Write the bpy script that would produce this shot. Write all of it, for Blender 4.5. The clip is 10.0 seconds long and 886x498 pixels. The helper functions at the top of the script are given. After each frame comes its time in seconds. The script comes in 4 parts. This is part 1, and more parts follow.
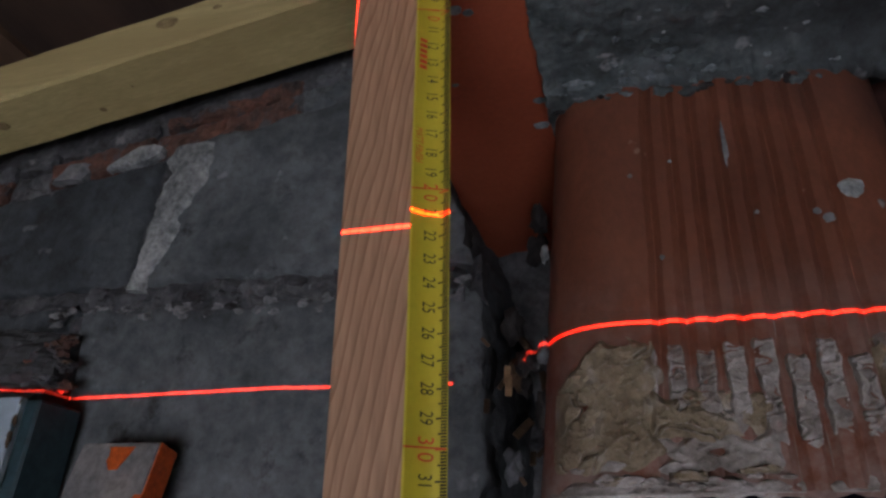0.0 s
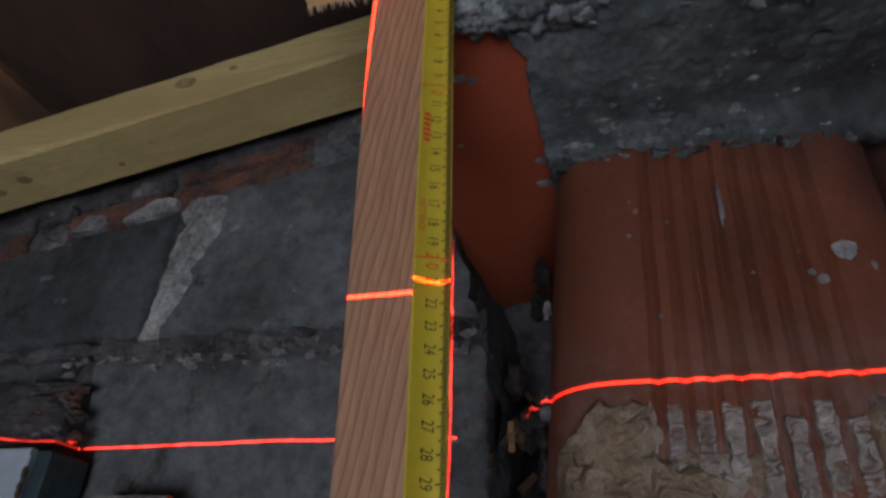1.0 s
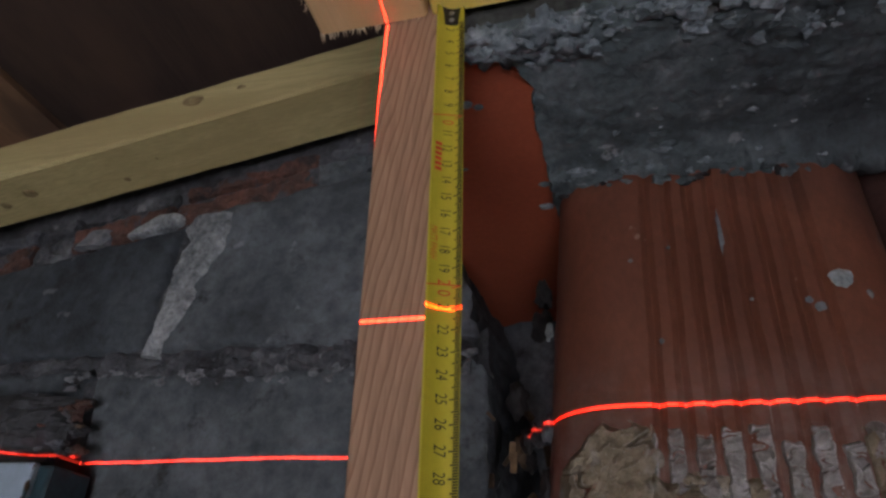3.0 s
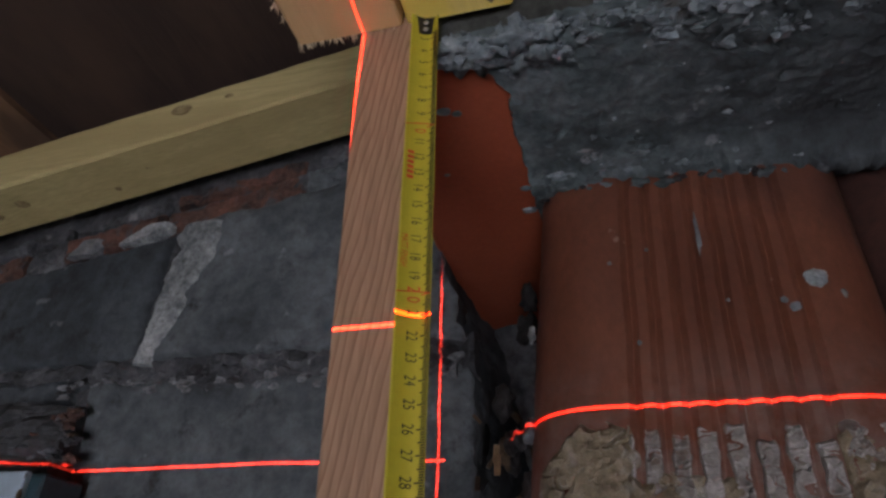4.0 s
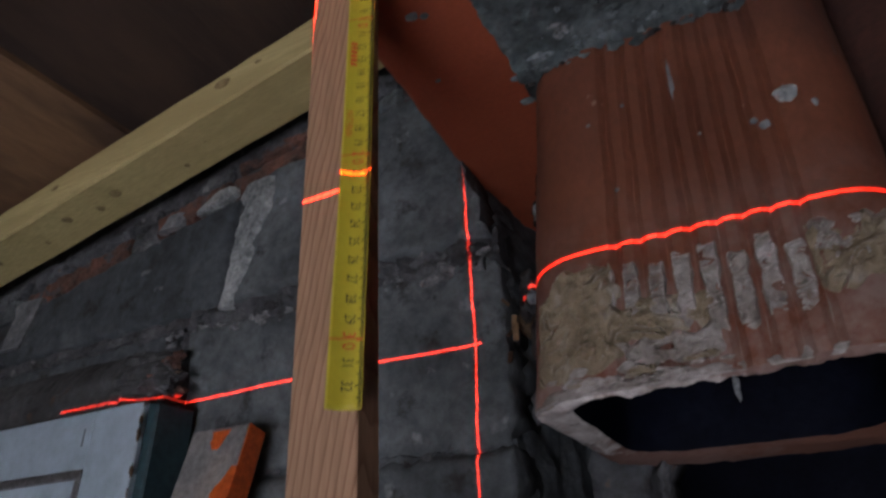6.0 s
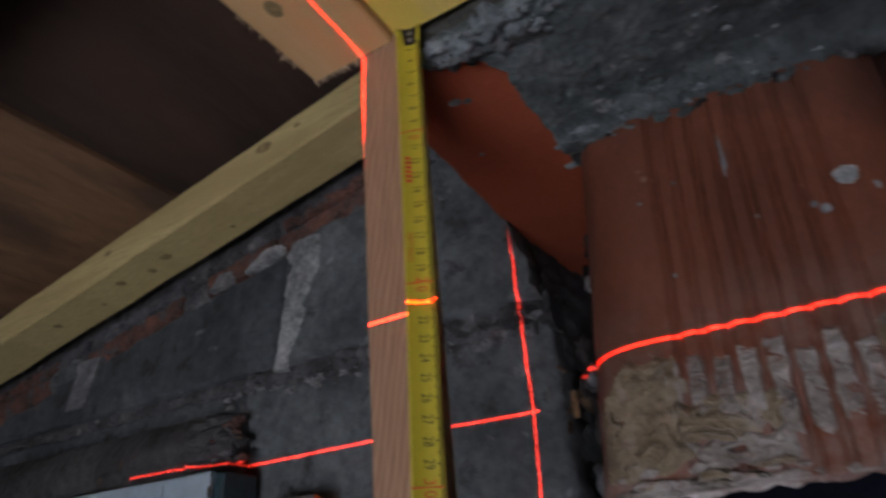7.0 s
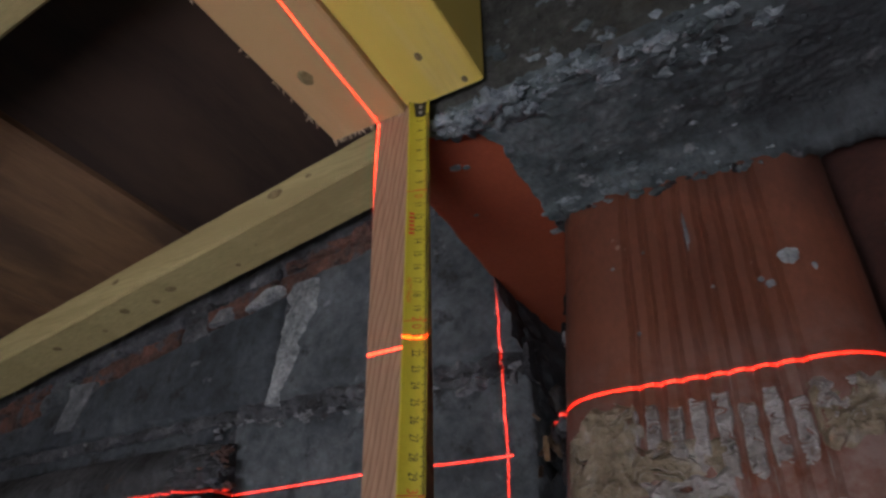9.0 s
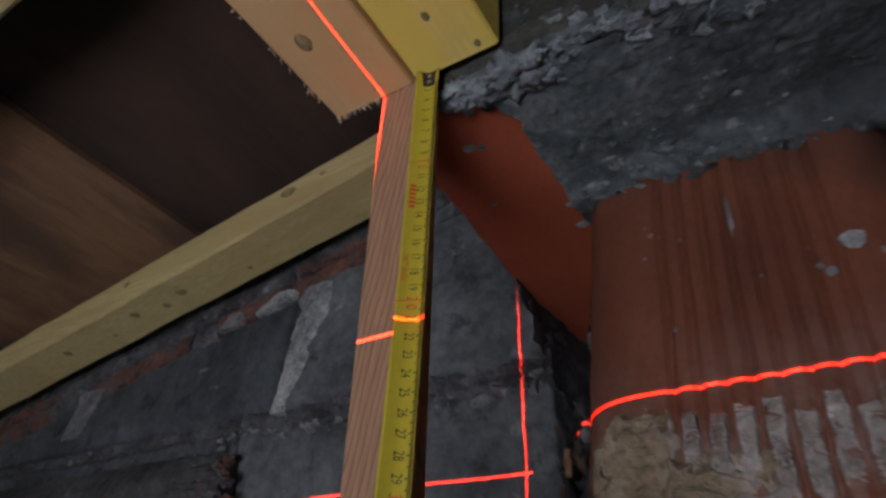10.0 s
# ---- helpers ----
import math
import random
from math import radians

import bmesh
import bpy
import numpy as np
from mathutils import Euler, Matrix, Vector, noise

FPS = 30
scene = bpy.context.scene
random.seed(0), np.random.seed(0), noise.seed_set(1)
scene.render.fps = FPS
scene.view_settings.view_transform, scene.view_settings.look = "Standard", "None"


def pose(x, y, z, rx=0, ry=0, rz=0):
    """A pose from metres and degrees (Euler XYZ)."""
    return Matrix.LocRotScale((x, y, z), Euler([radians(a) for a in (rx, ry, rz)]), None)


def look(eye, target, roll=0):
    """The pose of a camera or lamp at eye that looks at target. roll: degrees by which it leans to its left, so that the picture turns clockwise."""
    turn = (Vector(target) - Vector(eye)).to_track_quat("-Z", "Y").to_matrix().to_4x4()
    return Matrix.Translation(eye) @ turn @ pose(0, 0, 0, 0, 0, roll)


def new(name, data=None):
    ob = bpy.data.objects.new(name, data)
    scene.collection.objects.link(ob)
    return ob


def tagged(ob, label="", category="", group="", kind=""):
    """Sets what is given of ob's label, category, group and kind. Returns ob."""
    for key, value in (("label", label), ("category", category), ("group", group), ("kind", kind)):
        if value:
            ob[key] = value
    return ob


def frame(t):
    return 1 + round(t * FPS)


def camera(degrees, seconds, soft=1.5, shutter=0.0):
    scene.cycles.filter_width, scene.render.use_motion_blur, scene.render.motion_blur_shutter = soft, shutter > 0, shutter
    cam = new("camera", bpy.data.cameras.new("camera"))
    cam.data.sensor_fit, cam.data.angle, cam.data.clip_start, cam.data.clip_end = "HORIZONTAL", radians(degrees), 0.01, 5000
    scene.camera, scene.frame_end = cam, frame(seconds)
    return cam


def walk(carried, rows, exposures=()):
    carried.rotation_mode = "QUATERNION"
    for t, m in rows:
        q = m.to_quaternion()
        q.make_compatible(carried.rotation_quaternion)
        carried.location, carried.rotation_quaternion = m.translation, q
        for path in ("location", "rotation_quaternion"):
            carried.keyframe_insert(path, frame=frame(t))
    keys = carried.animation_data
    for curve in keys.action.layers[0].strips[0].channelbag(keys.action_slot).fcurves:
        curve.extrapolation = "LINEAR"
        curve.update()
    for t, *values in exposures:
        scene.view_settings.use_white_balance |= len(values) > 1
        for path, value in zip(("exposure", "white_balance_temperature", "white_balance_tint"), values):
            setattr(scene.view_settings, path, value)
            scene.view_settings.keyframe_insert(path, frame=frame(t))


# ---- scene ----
cam = camera(69.8, 10.0, soft=2.6, shutter=0.5)
PATH = [
    (0, (0.573, 0.391, 1.377), (0.117, 2.125, 2.263), 1.6),
    (0.5, (0.574, 0.393, 1.374), (0.105, 2.12, 2.268), 2.5),
    (1, (0.58, 0.377, 1.381), (0.107, 2.043, 2.381), 2.3),
    (1.5, (0.58, 0.37, 1.383), (0.112, 2.028, 2.398), 2.5),
    (2, (0.579, 0.36, 1.388), (0.108, 1.985, 2.454), 2.8),
    (2.5, (0.575, 0.366, 1.382), (0.117, 2.015, 2.416), 3.0),
    (4, (0.591, 0.364, 1.382), (0.131, 2.008, 2.423), 2.1),
    (4.5, (0.649, 0.377, 1.359), (0.071, 1.988, 2.395), -0.4),
    (5, (0.678, 0.416, 1.281), (-0.144, 1.996, 2.19), 1.7),
    (5.5, (0.66, 0.422, 1.276), (-0.27, 1.936, 2.195), 2.5),
    (5.7, (0.662, 0.412, 1.292), (-0.209, 1.943, 2.24), 0.9),
    (6.8, (0.686, 0.345, 1.357), (-0.129, 1.935, 2.256), -5.1),
    (7, (0.673, 0.35, 1.372), (-0.221, 1.874, 2.309), -3.4),
    (7.5, (0.655, 0.354, 1.359), (-0.285, 1.814, 2.351), -0.1),
    (8, (0.66, 0.325, 1.351), (-0.266, 1.734, 2.427), 0.3),
    (8.5, (0.667, 0.307, 1.343), (-0.249, 1.721, 2.422), 0.1),
    (9, (0.692, 0.311, 1.34), (-0.126, 1.773, 2.433), 0.2),
    (9.5, (0.696, 0.316, 1.333), (-0.108, 1.8, 2.406), 0.1),
    (10, (0.679, 0.372, 1.343), (-0.212, 1.734, 2.506), 3.2),
]
walk(cam, [(t, look(eye, target, roll)) for t, eye, target, roll in PATH],
     [(0.0, -0.2), (1.0, -0.15), (2.5, -0.06), (4.0, -0.06), (5.0, 0.0), (7.0, -0.08), (8.0, 0.05), (9.0, 0.05), (10.0, 0.0)])

# ---- world, lights, exposure ----
world = bpy.data.worlds.new("sky")
scene.world = world
world.use_nodes = True
wn = world.node_tree
sky = wn.nodes.new("ShaderNodeTexSky")
sky.sky_type, sky.sun_disc = "NISHITA", False
sky.sun_elevation, sky.sun_rotation = radians(35), radians(200)
wn.links.new(sky.outputs[0], wn.nodes["Background"].inputs[0])
wn.nodes["Background"].inputs[1].default_value = 0.08

# main light: an unseen area lamp added low to the south
day = bpy.data.lights.new("added_room_light", "AREA")
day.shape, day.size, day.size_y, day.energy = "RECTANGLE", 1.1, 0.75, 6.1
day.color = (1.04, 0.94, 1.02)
day.spread = radians(100)   # narrowed so the light falls off to the sides
day_ob = new("added_room_light", day)
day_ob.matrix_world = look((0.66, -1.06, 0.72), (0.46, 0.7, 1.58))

# the cross-line laser: a bright point behind two fine slits
LZ = 1.5
LASER = Vector((0.512, -0.35, LZ))
laser = bpy.data.lights.new("laser_diode", "POINT")
laser.energy, laser.shadow_soft_size, laser.color = 2300, 0.00004, (1.0, 0.031, 0.014)
new("laser_diode", laser).location = LASER

# ---- materials ----


def nodes_of(name):
    m = bpy.data.materials.new(name)
    m.use_nodes = True
    nt = m.node_tree
    return m, nt, nt.nodes["Principled BSDF"]


def noise_node(nt, vec, scale, detail=6.0, rough=0.6):
    n = nt.nodes.new("ShaderNodeTexNoise")
    n.inputs["Scale"].default_value, n.inputs["Detail"].default_value, n.inputs["Roughness"].default_value = scale, detail, rough
    nt.links.new(vec, n.inputs["Vector"])
    return n.outputs["Fac"]


def ramp(nt, fac, stops):
    r = nt.nodes.new("ShaderNodeValToRGB")
    el = r.color_ramp.elements
    while len(el) < len(stops):
        el.new(0.5)
    for e, (p, c) in zip(el, stops):
        e.position, e.color = p, (*c, 1)
    nt.links.new(fac, r.inputs[0])
    return r.outputs[0]


def mix(nt, fac, a, b, how="MIX"):
    n = nt.nodes.new("ShaderNodeMix")
    n.data_type, n.blend_type = "RGBA", how
    for sock, v in ((n.inputs[0], fac), (n.inputs[6], a), (n.inputs[7], b)):
        if isinstance(v, (int, float)):
            sock.default_value = v
        elif isinstance(v, tuple):
            sock.default_value = (*v, 1)
        else:
            nt.links.new(v, sock)
    return n.outputs[2]


def coords(nt, scale=(1, 1, 1), turn=(0, 0, 0)):
    tc = nt.nodes.new("ShaderNodeTexCoord")
    mp = nt.nodes.new("ShaderNodeMapping")
    mp.inputs["Scale"].default_value = scale
    mp.inputs["Rotation"].default_value = [radians(a) for a in turn]
    nt.links.new(tc.outputs["Object"], mp.inputs["Vector"])
    return mp.outputs["Vector"]


def bump(nt, bsdf, fac, strength, dist=0.002):
    b = nt.nodes.new("ShaderNodeBump")
    b.inputs["Strength"].default_value, b.inputs["Distance"].default_value = strength, dist
    nt.links.new(fac, b.inputs["Height"])
    nt.links.new(b.outputs[0], bsdf.inputs["Normal"])


def rough_mat(name, dark, mid, light, scale=14, grain=160, speck=None, speck_at=0.66, speck_scale=60, rough=0.9, bumps=0.6, stretch=(1, 1, 1), grainy=0.3, stain=None, stain_at=0.58, stain_scale=13, speck_soft=0.07, bump_dist=0.002):
    """Stone, mortar, clay: broad stains, fine grain, specks of another colour, and relief."""
    m, nt, bsdf = nodes_of(name)
    v = coords(nt, stretch)
    big, fine = noise_node(nt, v, scale), noise_node(nt, v, grain, 4, 0.7)
    col = ramp(nt, big, [(0.3, dark), (0.5, mid), (0.72, light)])
    g = ramp(nt, fine, [(0.3, (1 - grainy * 1.2,) * 3), (0.7, (1 + grainy * 0.8,) * 3)])
    col = mix(nt, 1.0, col, g, "MULTIPLY")
    if stain:
        s = noise_node(nt, v, stain_scale, 8, 0.68)
        f = ramp(nt, s, [(stain_at, (0, 0, 0)), (stain_at + 0.12, (1, 1, 1))])
        col = mix(nt, f, col, stain)
    if speck:
        s = noise_node(nt, v, speck_scale, 3, 0.55)
        f = ramp(nt, s, [(speck_at, (0, 0, 0)), (speck_at + speck_soft, (1, 1, 1))])
        col = mix(nt, f, col, speck)
    nt.links.new(col, bsdf.inputs["Base Color"])
    bsdf.inputs["Roughness"].default_value = rough
    bump(nt, bsdf, fine, bumps, bump_dist)
    return m


def wood_mat(name, light, dark, spacing=0.005, along="Z", wav=1.2, rough=0.7, contrast=1.0, stain=None, stain_scale=5, slant=4.0, squeeze=0.09):
    """Sawn wood: growth lines along one axis, drifting, with fibres and stains."""
    m, nt, bsdf = nodes_of(name)
    q = squeeze
    st = {"X": (q, 1, 1), "Y": (1, q, 1), "Z": (1, 1, q)}[along]
    tn = {"X": (0, 0, 0), "Y": (0, 0, slant), "Z": (0, slant, 0)}[along]
    v = coords(nt, st, tn)
    w = nt.nodes.new("ShaderNodeTexWave")
    w.wave_type, w.bands_direction, w.wave_profile = "BANDS", {"X": "Z", "Y": "X", "Z": "X"}[along], "SAW"
    w.inputs["Scale"].default_value = 0.314 / spacing
    w.inputs["Distortion"].default_value, w.inputs["Detail"].default_value = wav * 4, 1.5
    w.inputs["Detail Scale"].default_value = 0.5 + wav * 0.3
    nt.links.new(v, w.inputs["Vector"])
    fib = noise_node(nt, coords(nt, tuple(1 if a < 1 else 14 for a in st)), 28, 5, 0.65)
    col = ramp(nt, w.outputs["Fac"], [(0.0, light), (0.6, tuple(a + (b - a) * 0.25 * contrast for a, b in zip(light, dark))), (0.93, tuple(a + (b - a) * contrast for a, b in zip(light, dark))), (1.0, light)])
    g = ramp(nt, fib, [(0.3, (0.78, 0.77, 0.75)), (0.7, (1.14, 1.14, 1.13))])
    col = mix(nt, 1.0, col, g, "MULTIPLY")
    if stain:
        f = ramp(nt, noise_node(nt, v, stain_scale, 4), [(0.45, (0, 0, 0)), (0.62, (1, 1, 1))])
        col = mix(nt, f, col, stain)
    nt.links.new(col, bsdf.inputs["Base Color"])
    bsdf.inputs["Roughness"].default_value = rough
    bump(nt, bsdf, fib, 0.25, 0.001)
    return m


M = {}
M["block"] = rough_mat("grey_block", (0.043, 0.053, 0.060), (0.088, 0.109, 0.120), (0.155, 0.183, 0.197), 12, 75, (0.22, 0.245, 0.265), 0.66, 36, stain=(0.024, 0.024, 0.024), stain_at=0.565, stain_scale=22, bump_dist=0.004)
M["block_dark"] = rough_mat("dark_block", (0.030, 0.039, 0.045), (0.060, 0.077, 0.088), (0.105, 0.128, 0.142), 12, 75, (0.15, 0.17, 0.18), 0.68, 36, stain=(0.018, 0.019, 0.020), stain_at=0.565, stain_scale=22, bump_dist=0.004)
M["joint"] = rough_mat("old_mortar", (0.022, 0.023, 0.025), (0.066, 0.075, 0.083), (0.15, 0.165, 0.178), 24, 150, (0.2, 0.21, 0.22), 0.64, 38)
M["smear"] = rough_mat("pale_mortar", (0.10, 0.117, 0.126), (0.265, 0.305, 0.318), (0.50, 0.55, 0.565), 34, 170, bumps=1.0, grainy=0.45)
M["faint"] = rough_mat("thin_mortar_film", (0.085, 0.098, 0.110), (0.155, 0.175, 0.19), (0.25, 0.27, 0.285), 40, 170)
M["pale_joint"] = rough_mat("pale_joint_mortar", (0.085, 0.096, 0.105), (0.18, 0.198, 0.213), (0.33, 0.35, 0.367), 46, 170, bumps=1.0, grainy=0.4, stain=(0.05, 0.055, 0.06), stain_at=0.56, stain_scale=40)
# near-black, for most recess stones and some dabs on the liner
M["dark_stone"] = rough_mat("near_black_stone", (0.010, 0.010, 0.011), (0.022, 0.022, 0.023), (0.055, 0.054, 0.054), 40, 160)
M["brick"] = rough_mat("red_brick", (0.048, 0.039, 0.035), (0.118, 0.064, 0.050), (0.21, 0.096, 0.068), 26, 170, (0.075, 0.08, 0.085), 0.54, 38, stain=(0.03, 0.03, 0.03), stain_at=0.52, stain_scale=20)
M["ridge"] = rough_mat("dark_render", (0.017, 0.019, 0.020), (0.043, 0.049, 0.053), (0.085, 0.095, 0.102), 14, 90, (0.070, 0.046, 0.032), 0.66, 30)
M["rubble"] = rough_mat("stained_rubble", (0.034, 0.040, 0.045), (0.105, 0.120, 0.135), (0.17, 0.187, 0.20), 14, 120, (0.14, 0.10, 0.06), 0.68, 30, stain=(0.012, 0.012, 0.013), stain_at=0.50, stain_scale=16)
M["slab"] = rough_mat("rough_concrete", (0.038, 0.054, 0.058), (0.086, 0.118, 0.126), (0.165, 0.205, 0.218), 26, 90, (0.26, 0.295, 0.315), 0.655, 48, grainy=0.4, stain=(0.062, 0.054, 0.044), stain_at=0.60, stain_scale=9)
# greenish of itself, coloured darker to offset light falling straight on the face
M["dark_green"] = rough_mat("dark_green_concrete", (0.018, 0.021, 0.019), (0.036, 0.041, 0.036), (0.075, 0.082, 0.074), 22, 95, (0.16, 0.18, 0.185), 0.67, 40, grainy=0.4, stain=(0.034, 0.033, 0.020), stain_at=0.55, stain_scale=14)
M["lump"] = rough_mat("concrete_lump", (0.09, 0.118, 0.132), (0.175, 0.222, 0.245), (0.33, 0.385, 0.41), 60, 200, bumps=0.8)
M["clay"] = rough_mat("orange_clay", (0.285, 0.064, 0.029), (0.345, 0.082, 0.037), (0.40, 0.10, 0.047), 7, 230, (0.36, 0.20, 0.15), 0.76, 70, 0.8, 0.12, grainy=0.10)
M["liner"] = rough_mat("terracotta_liner", (0.100, 0.034, 0.019), (0.147, 0.052, 0.029), (0.192, 0.072, 0.043), 9, 200, (0.30, 0.22, 0.18), 0.715, 75, 0.58, 0.22, (1, 1, 0.6), 0.16, (0.070, 0.028, 0.018), 0.56, 12)


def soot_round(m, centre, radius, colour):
    """Darkens the colour round a place, with a broken outline."""
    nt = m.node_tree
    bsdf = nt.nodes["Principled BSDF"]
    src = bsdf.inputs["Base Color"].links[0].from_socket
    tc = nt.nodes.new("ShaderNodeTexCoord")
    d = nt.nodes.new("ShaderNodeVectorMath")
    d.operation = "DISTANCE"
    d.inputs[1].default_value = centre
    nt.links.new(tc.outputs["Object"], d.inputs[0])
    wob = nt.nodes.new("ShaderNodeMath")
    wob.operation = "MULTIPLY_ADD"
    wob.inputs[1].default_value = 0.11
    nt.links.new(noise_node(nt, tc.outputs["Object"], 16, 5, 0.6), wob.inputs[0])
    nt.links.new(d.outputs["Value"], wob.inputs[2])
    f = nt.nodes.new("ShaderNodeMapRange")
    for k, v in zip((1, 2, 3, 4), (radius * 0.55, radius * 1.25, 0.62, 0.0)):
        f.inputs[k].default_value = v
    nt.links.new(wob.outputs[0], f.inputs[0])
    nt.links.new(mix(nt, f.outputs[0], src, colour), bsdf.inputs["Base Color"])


# shade put into the colour towards the lintel's right end
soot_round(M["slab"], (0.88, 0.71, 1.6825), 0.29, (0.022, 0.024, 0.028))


def lime_wash(m):
    """A thin whitish bloom on the lower end of the liner."""
    nt = m.node_tree
    bsdf = nt.nodes["Principled BSDF"]
    src = bsdf.inputs["Base Color"].links[0].from_socket
    tc = nt.nodes.new("ShaderNodeTexCoord")
    sep = nt.nodes.new("ShaderNodeSeparateXYZ")
    nt.links.new(tc.outputs["Object"], sep.inputs[0])
    low = nt.nodes.new("ShaderNodeMapRange")
    for k, v in zip((1, 2, 3, 4), (1.415, 1.545, 0.65, 0.0)):
        low.inputs[k].default_value = v
    nt.links.new(sep.outputs["Z"], low.inputs[0])
    patch = ramp(nt, noise_node(nt, tc.outputs["Object"], 38, 6, 0.7), [(0.40, (0, 0, 0)), (0.62, (1, 1, 1))])
    f = nt.nodes.new("ShaderNodeMath")
    f.operation = "MULTIPLY"
    nt.links.new(low.outputs[0], f.inputs[0])
    nt.links.new(patch, f.inputs[1])
    nt.links.new(mix(nt, f.outputs[0], src, (0.27, 0.235, 0.22)), bsdf.inputs["Base Color"])


lime_wash(M["liner"])
# darker clay along the top of the ribbed liner
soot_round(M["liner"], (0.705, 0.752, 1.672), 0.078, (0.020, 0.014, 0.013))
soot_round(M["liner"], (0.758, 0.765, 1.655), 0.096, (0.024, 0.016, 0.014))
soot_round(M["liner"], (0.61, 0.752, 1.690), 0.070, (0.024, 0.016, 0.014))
# bore and recess depth: their darkness put into the colour, gloss cut away
M["unlit_black"] = rough_mat("unlit_clay", (0.003, 0.004, 0.008), (0.005, 0.007, 0.014), (0.009, 0.011, 0.02), 12, 90, None, rough=0.6)
M["unlit_black"].node_tree.nodes["Principled BSDF"].inputs["Specular IOR Level"].default_value = 0.05
M["crust"] = rough_mat("lime_crust", (0.120, 0.096, 0.062), (0.225, 0.190, 0.130), (0.33, 0.295, 0.225), 34, 190, (0.37, 0.365, 0.35), 0.57, 34, 0.9, 0.9, grainy=0.25, stain=(0.12, 0.082, 0.058), stain_at=0.62, stain_scale=45, speck_soft=0.16, bump_dist=0.004)
M["lime"] = rough_mat("thin_lime", (0.13, 0.118, 0.105), (0.25, 0.240, 0.228), (0.44, 0.435, 0.43), 46, 190, None, rough=0.9, bumps=0.7, grainy=0.25, stain=(0.15, 0.098, 0.074), stain_at=0.58, stain_scale=60, bump_dist=0.004)


def worn_edges(m, colour, low, high, share=0.85):
    """Raised edges made paler."""
    nt = m.node_tree
    bsdf = nt.nodes["Principled BSDF"]
    src = bsdf.inputs["Base Color"].links[0].from_socket
    geo = nt.nodes.new("ShaderNodeNewGeometry")
    f = nt.nodes.new("ShaderNodeMapRange")
    for k, v in zip((1, 2, 3, 4), (low, high, 0.0, share)):
        f.inputs[k].default_value = v
    nt.links.new(geo.outputs["Pointiness"], f.inputs[0])
    nt.links.new(mix(nt, f.outputs[0], src, colour), bsdf.inputs["Base Color"])


worn_edges(M["crust"], (0.40, 0.385, 0.36), 0.52, 0.60, 0.5)
worn_edges(M["lime"], (0.52, 0.52, 0.515), 0.52, 0.60, 0.55)
M["rim"] = rough_mat("chipped_rim", (0.26, 0.20, 0.17), (0.52, 0.52, 0.515), (0.72, 0.73, 0.73), 24, 150, stain=(0.17, 0.07, 0.048), stain_at=0.56, stain_scale=30)


def bare_side(m, axis, y0, y1, colour):
    """Bare clay with a broken outline where no mortar has stuck."""
    nt = m.node_tree
    bsdf = nt.nodes["Principled BSDF"]
    src = bsdf.inputs["Base Color"].links[0].from_socket
    tc = nt.nodes.new("ShaderNodeTexCoord")
    sep = nt.nodes.new("ShaderNodeSeparateXYZ")
    nt.links.new(tc.outputs["Object"], sep.inputs[0])
    wob = nt.nodes.new("ShaderNodeMath")
    wob.operation = "MULTIPLY_ADD"
    wob.inputs[1].default_value = 0.22
    nt.links.new(noise_node(nt, tc.outputs["Object"], 45, 5, 0.65), wob.inputs[0])
    nt.links.new(sep.outputs[axis], wob.inputs[2])
    f = nt.nodes.new("ShaderNodeMapRange")
    for k, v in zip((1, 2, 3, 4), (y0, y1, 0.0, 0.85)):
        f.inputs[k].default_value = v
    nt.links.new(wob.outputs[0], f.inputs[0])
    nt.links.new(mix(nt, f.outputs[0], src, colour), bsdf.inputs["Base Color"])


bare_side(M["rim"], "X", 0.745, 0.785, (0.16, 0.085, 0.065))
bare_side(M["rim"], "Y", 0.98, 1.02, (0.17, 0.068, 0.042))
worn_edges(M["rim"], (0.62, 0.62, 0.61), 0.53, 0.62, 0.7)
# the ribbed liner's clay made darker: the second liner's shade put into its colour
M["shaded_liner"] = rough_mat("shaded_terracotta", (0.024, 0.010, 0.008), (0.044, 0.015, 0.010), (0.070, 0.024, 0.016), 9, 150, None)
M["batten"] = wood_mat("planed_batten", (0.385, 0.25, 0.163), (0.23, 0.133, 0.081), 0.0036, "Z", 1.3, 0.6, 1.0, slant=-36.0, squeeze=0.2)
M["joist_a"] = wood_mat("pale_joist", (0.80, 0.61, 0.34), (0.70, 0.51, 0.26), 0.016, "Y", 1.2, 0.75, 0.4, (0.66, 0.46, 0.22), 5, slant=12.0)
M["joist_b"] = wood_mat("yellow_joist", (0.86, 0.73, 0.36), (0.80, 0.66, 0.30), 0.020, "Y", 1.0, 0.75, 0.4, (0.86, 0.70, 0.15), 11, slant=-9.0)
M["rafter"] = wood_mat("treated_rafter", (0.56, 0.505, 0.24), (0.38, 0.33, 0.145), 0.024, "X", 0.8, 0.78, 0.32, (0.41, 0.345, 0.155), 8)
M["knot"] = rough_mat("wood_knot", (0.21, 0.155, 0.072), (0.29, 0.23, 0.11), (0.37, 0.31, 0.15), 90, 300)
M["fibre"] = rough_mat("torn_fibre", (0.50, 0.40, 0.25), (0.58, 0.47, 0.31), (0.66, 0.56, 0.4), 60, 300)
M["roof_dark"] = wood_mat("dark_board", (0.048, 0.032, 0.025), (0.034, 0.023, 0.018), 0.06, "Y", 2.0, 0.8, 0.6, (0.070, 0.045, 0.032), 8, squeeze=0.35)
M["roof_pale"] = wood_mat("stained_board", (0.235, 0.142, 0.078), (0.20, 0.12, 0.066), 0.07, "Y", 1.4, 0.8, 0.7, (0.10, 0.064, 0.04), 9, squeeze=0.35)
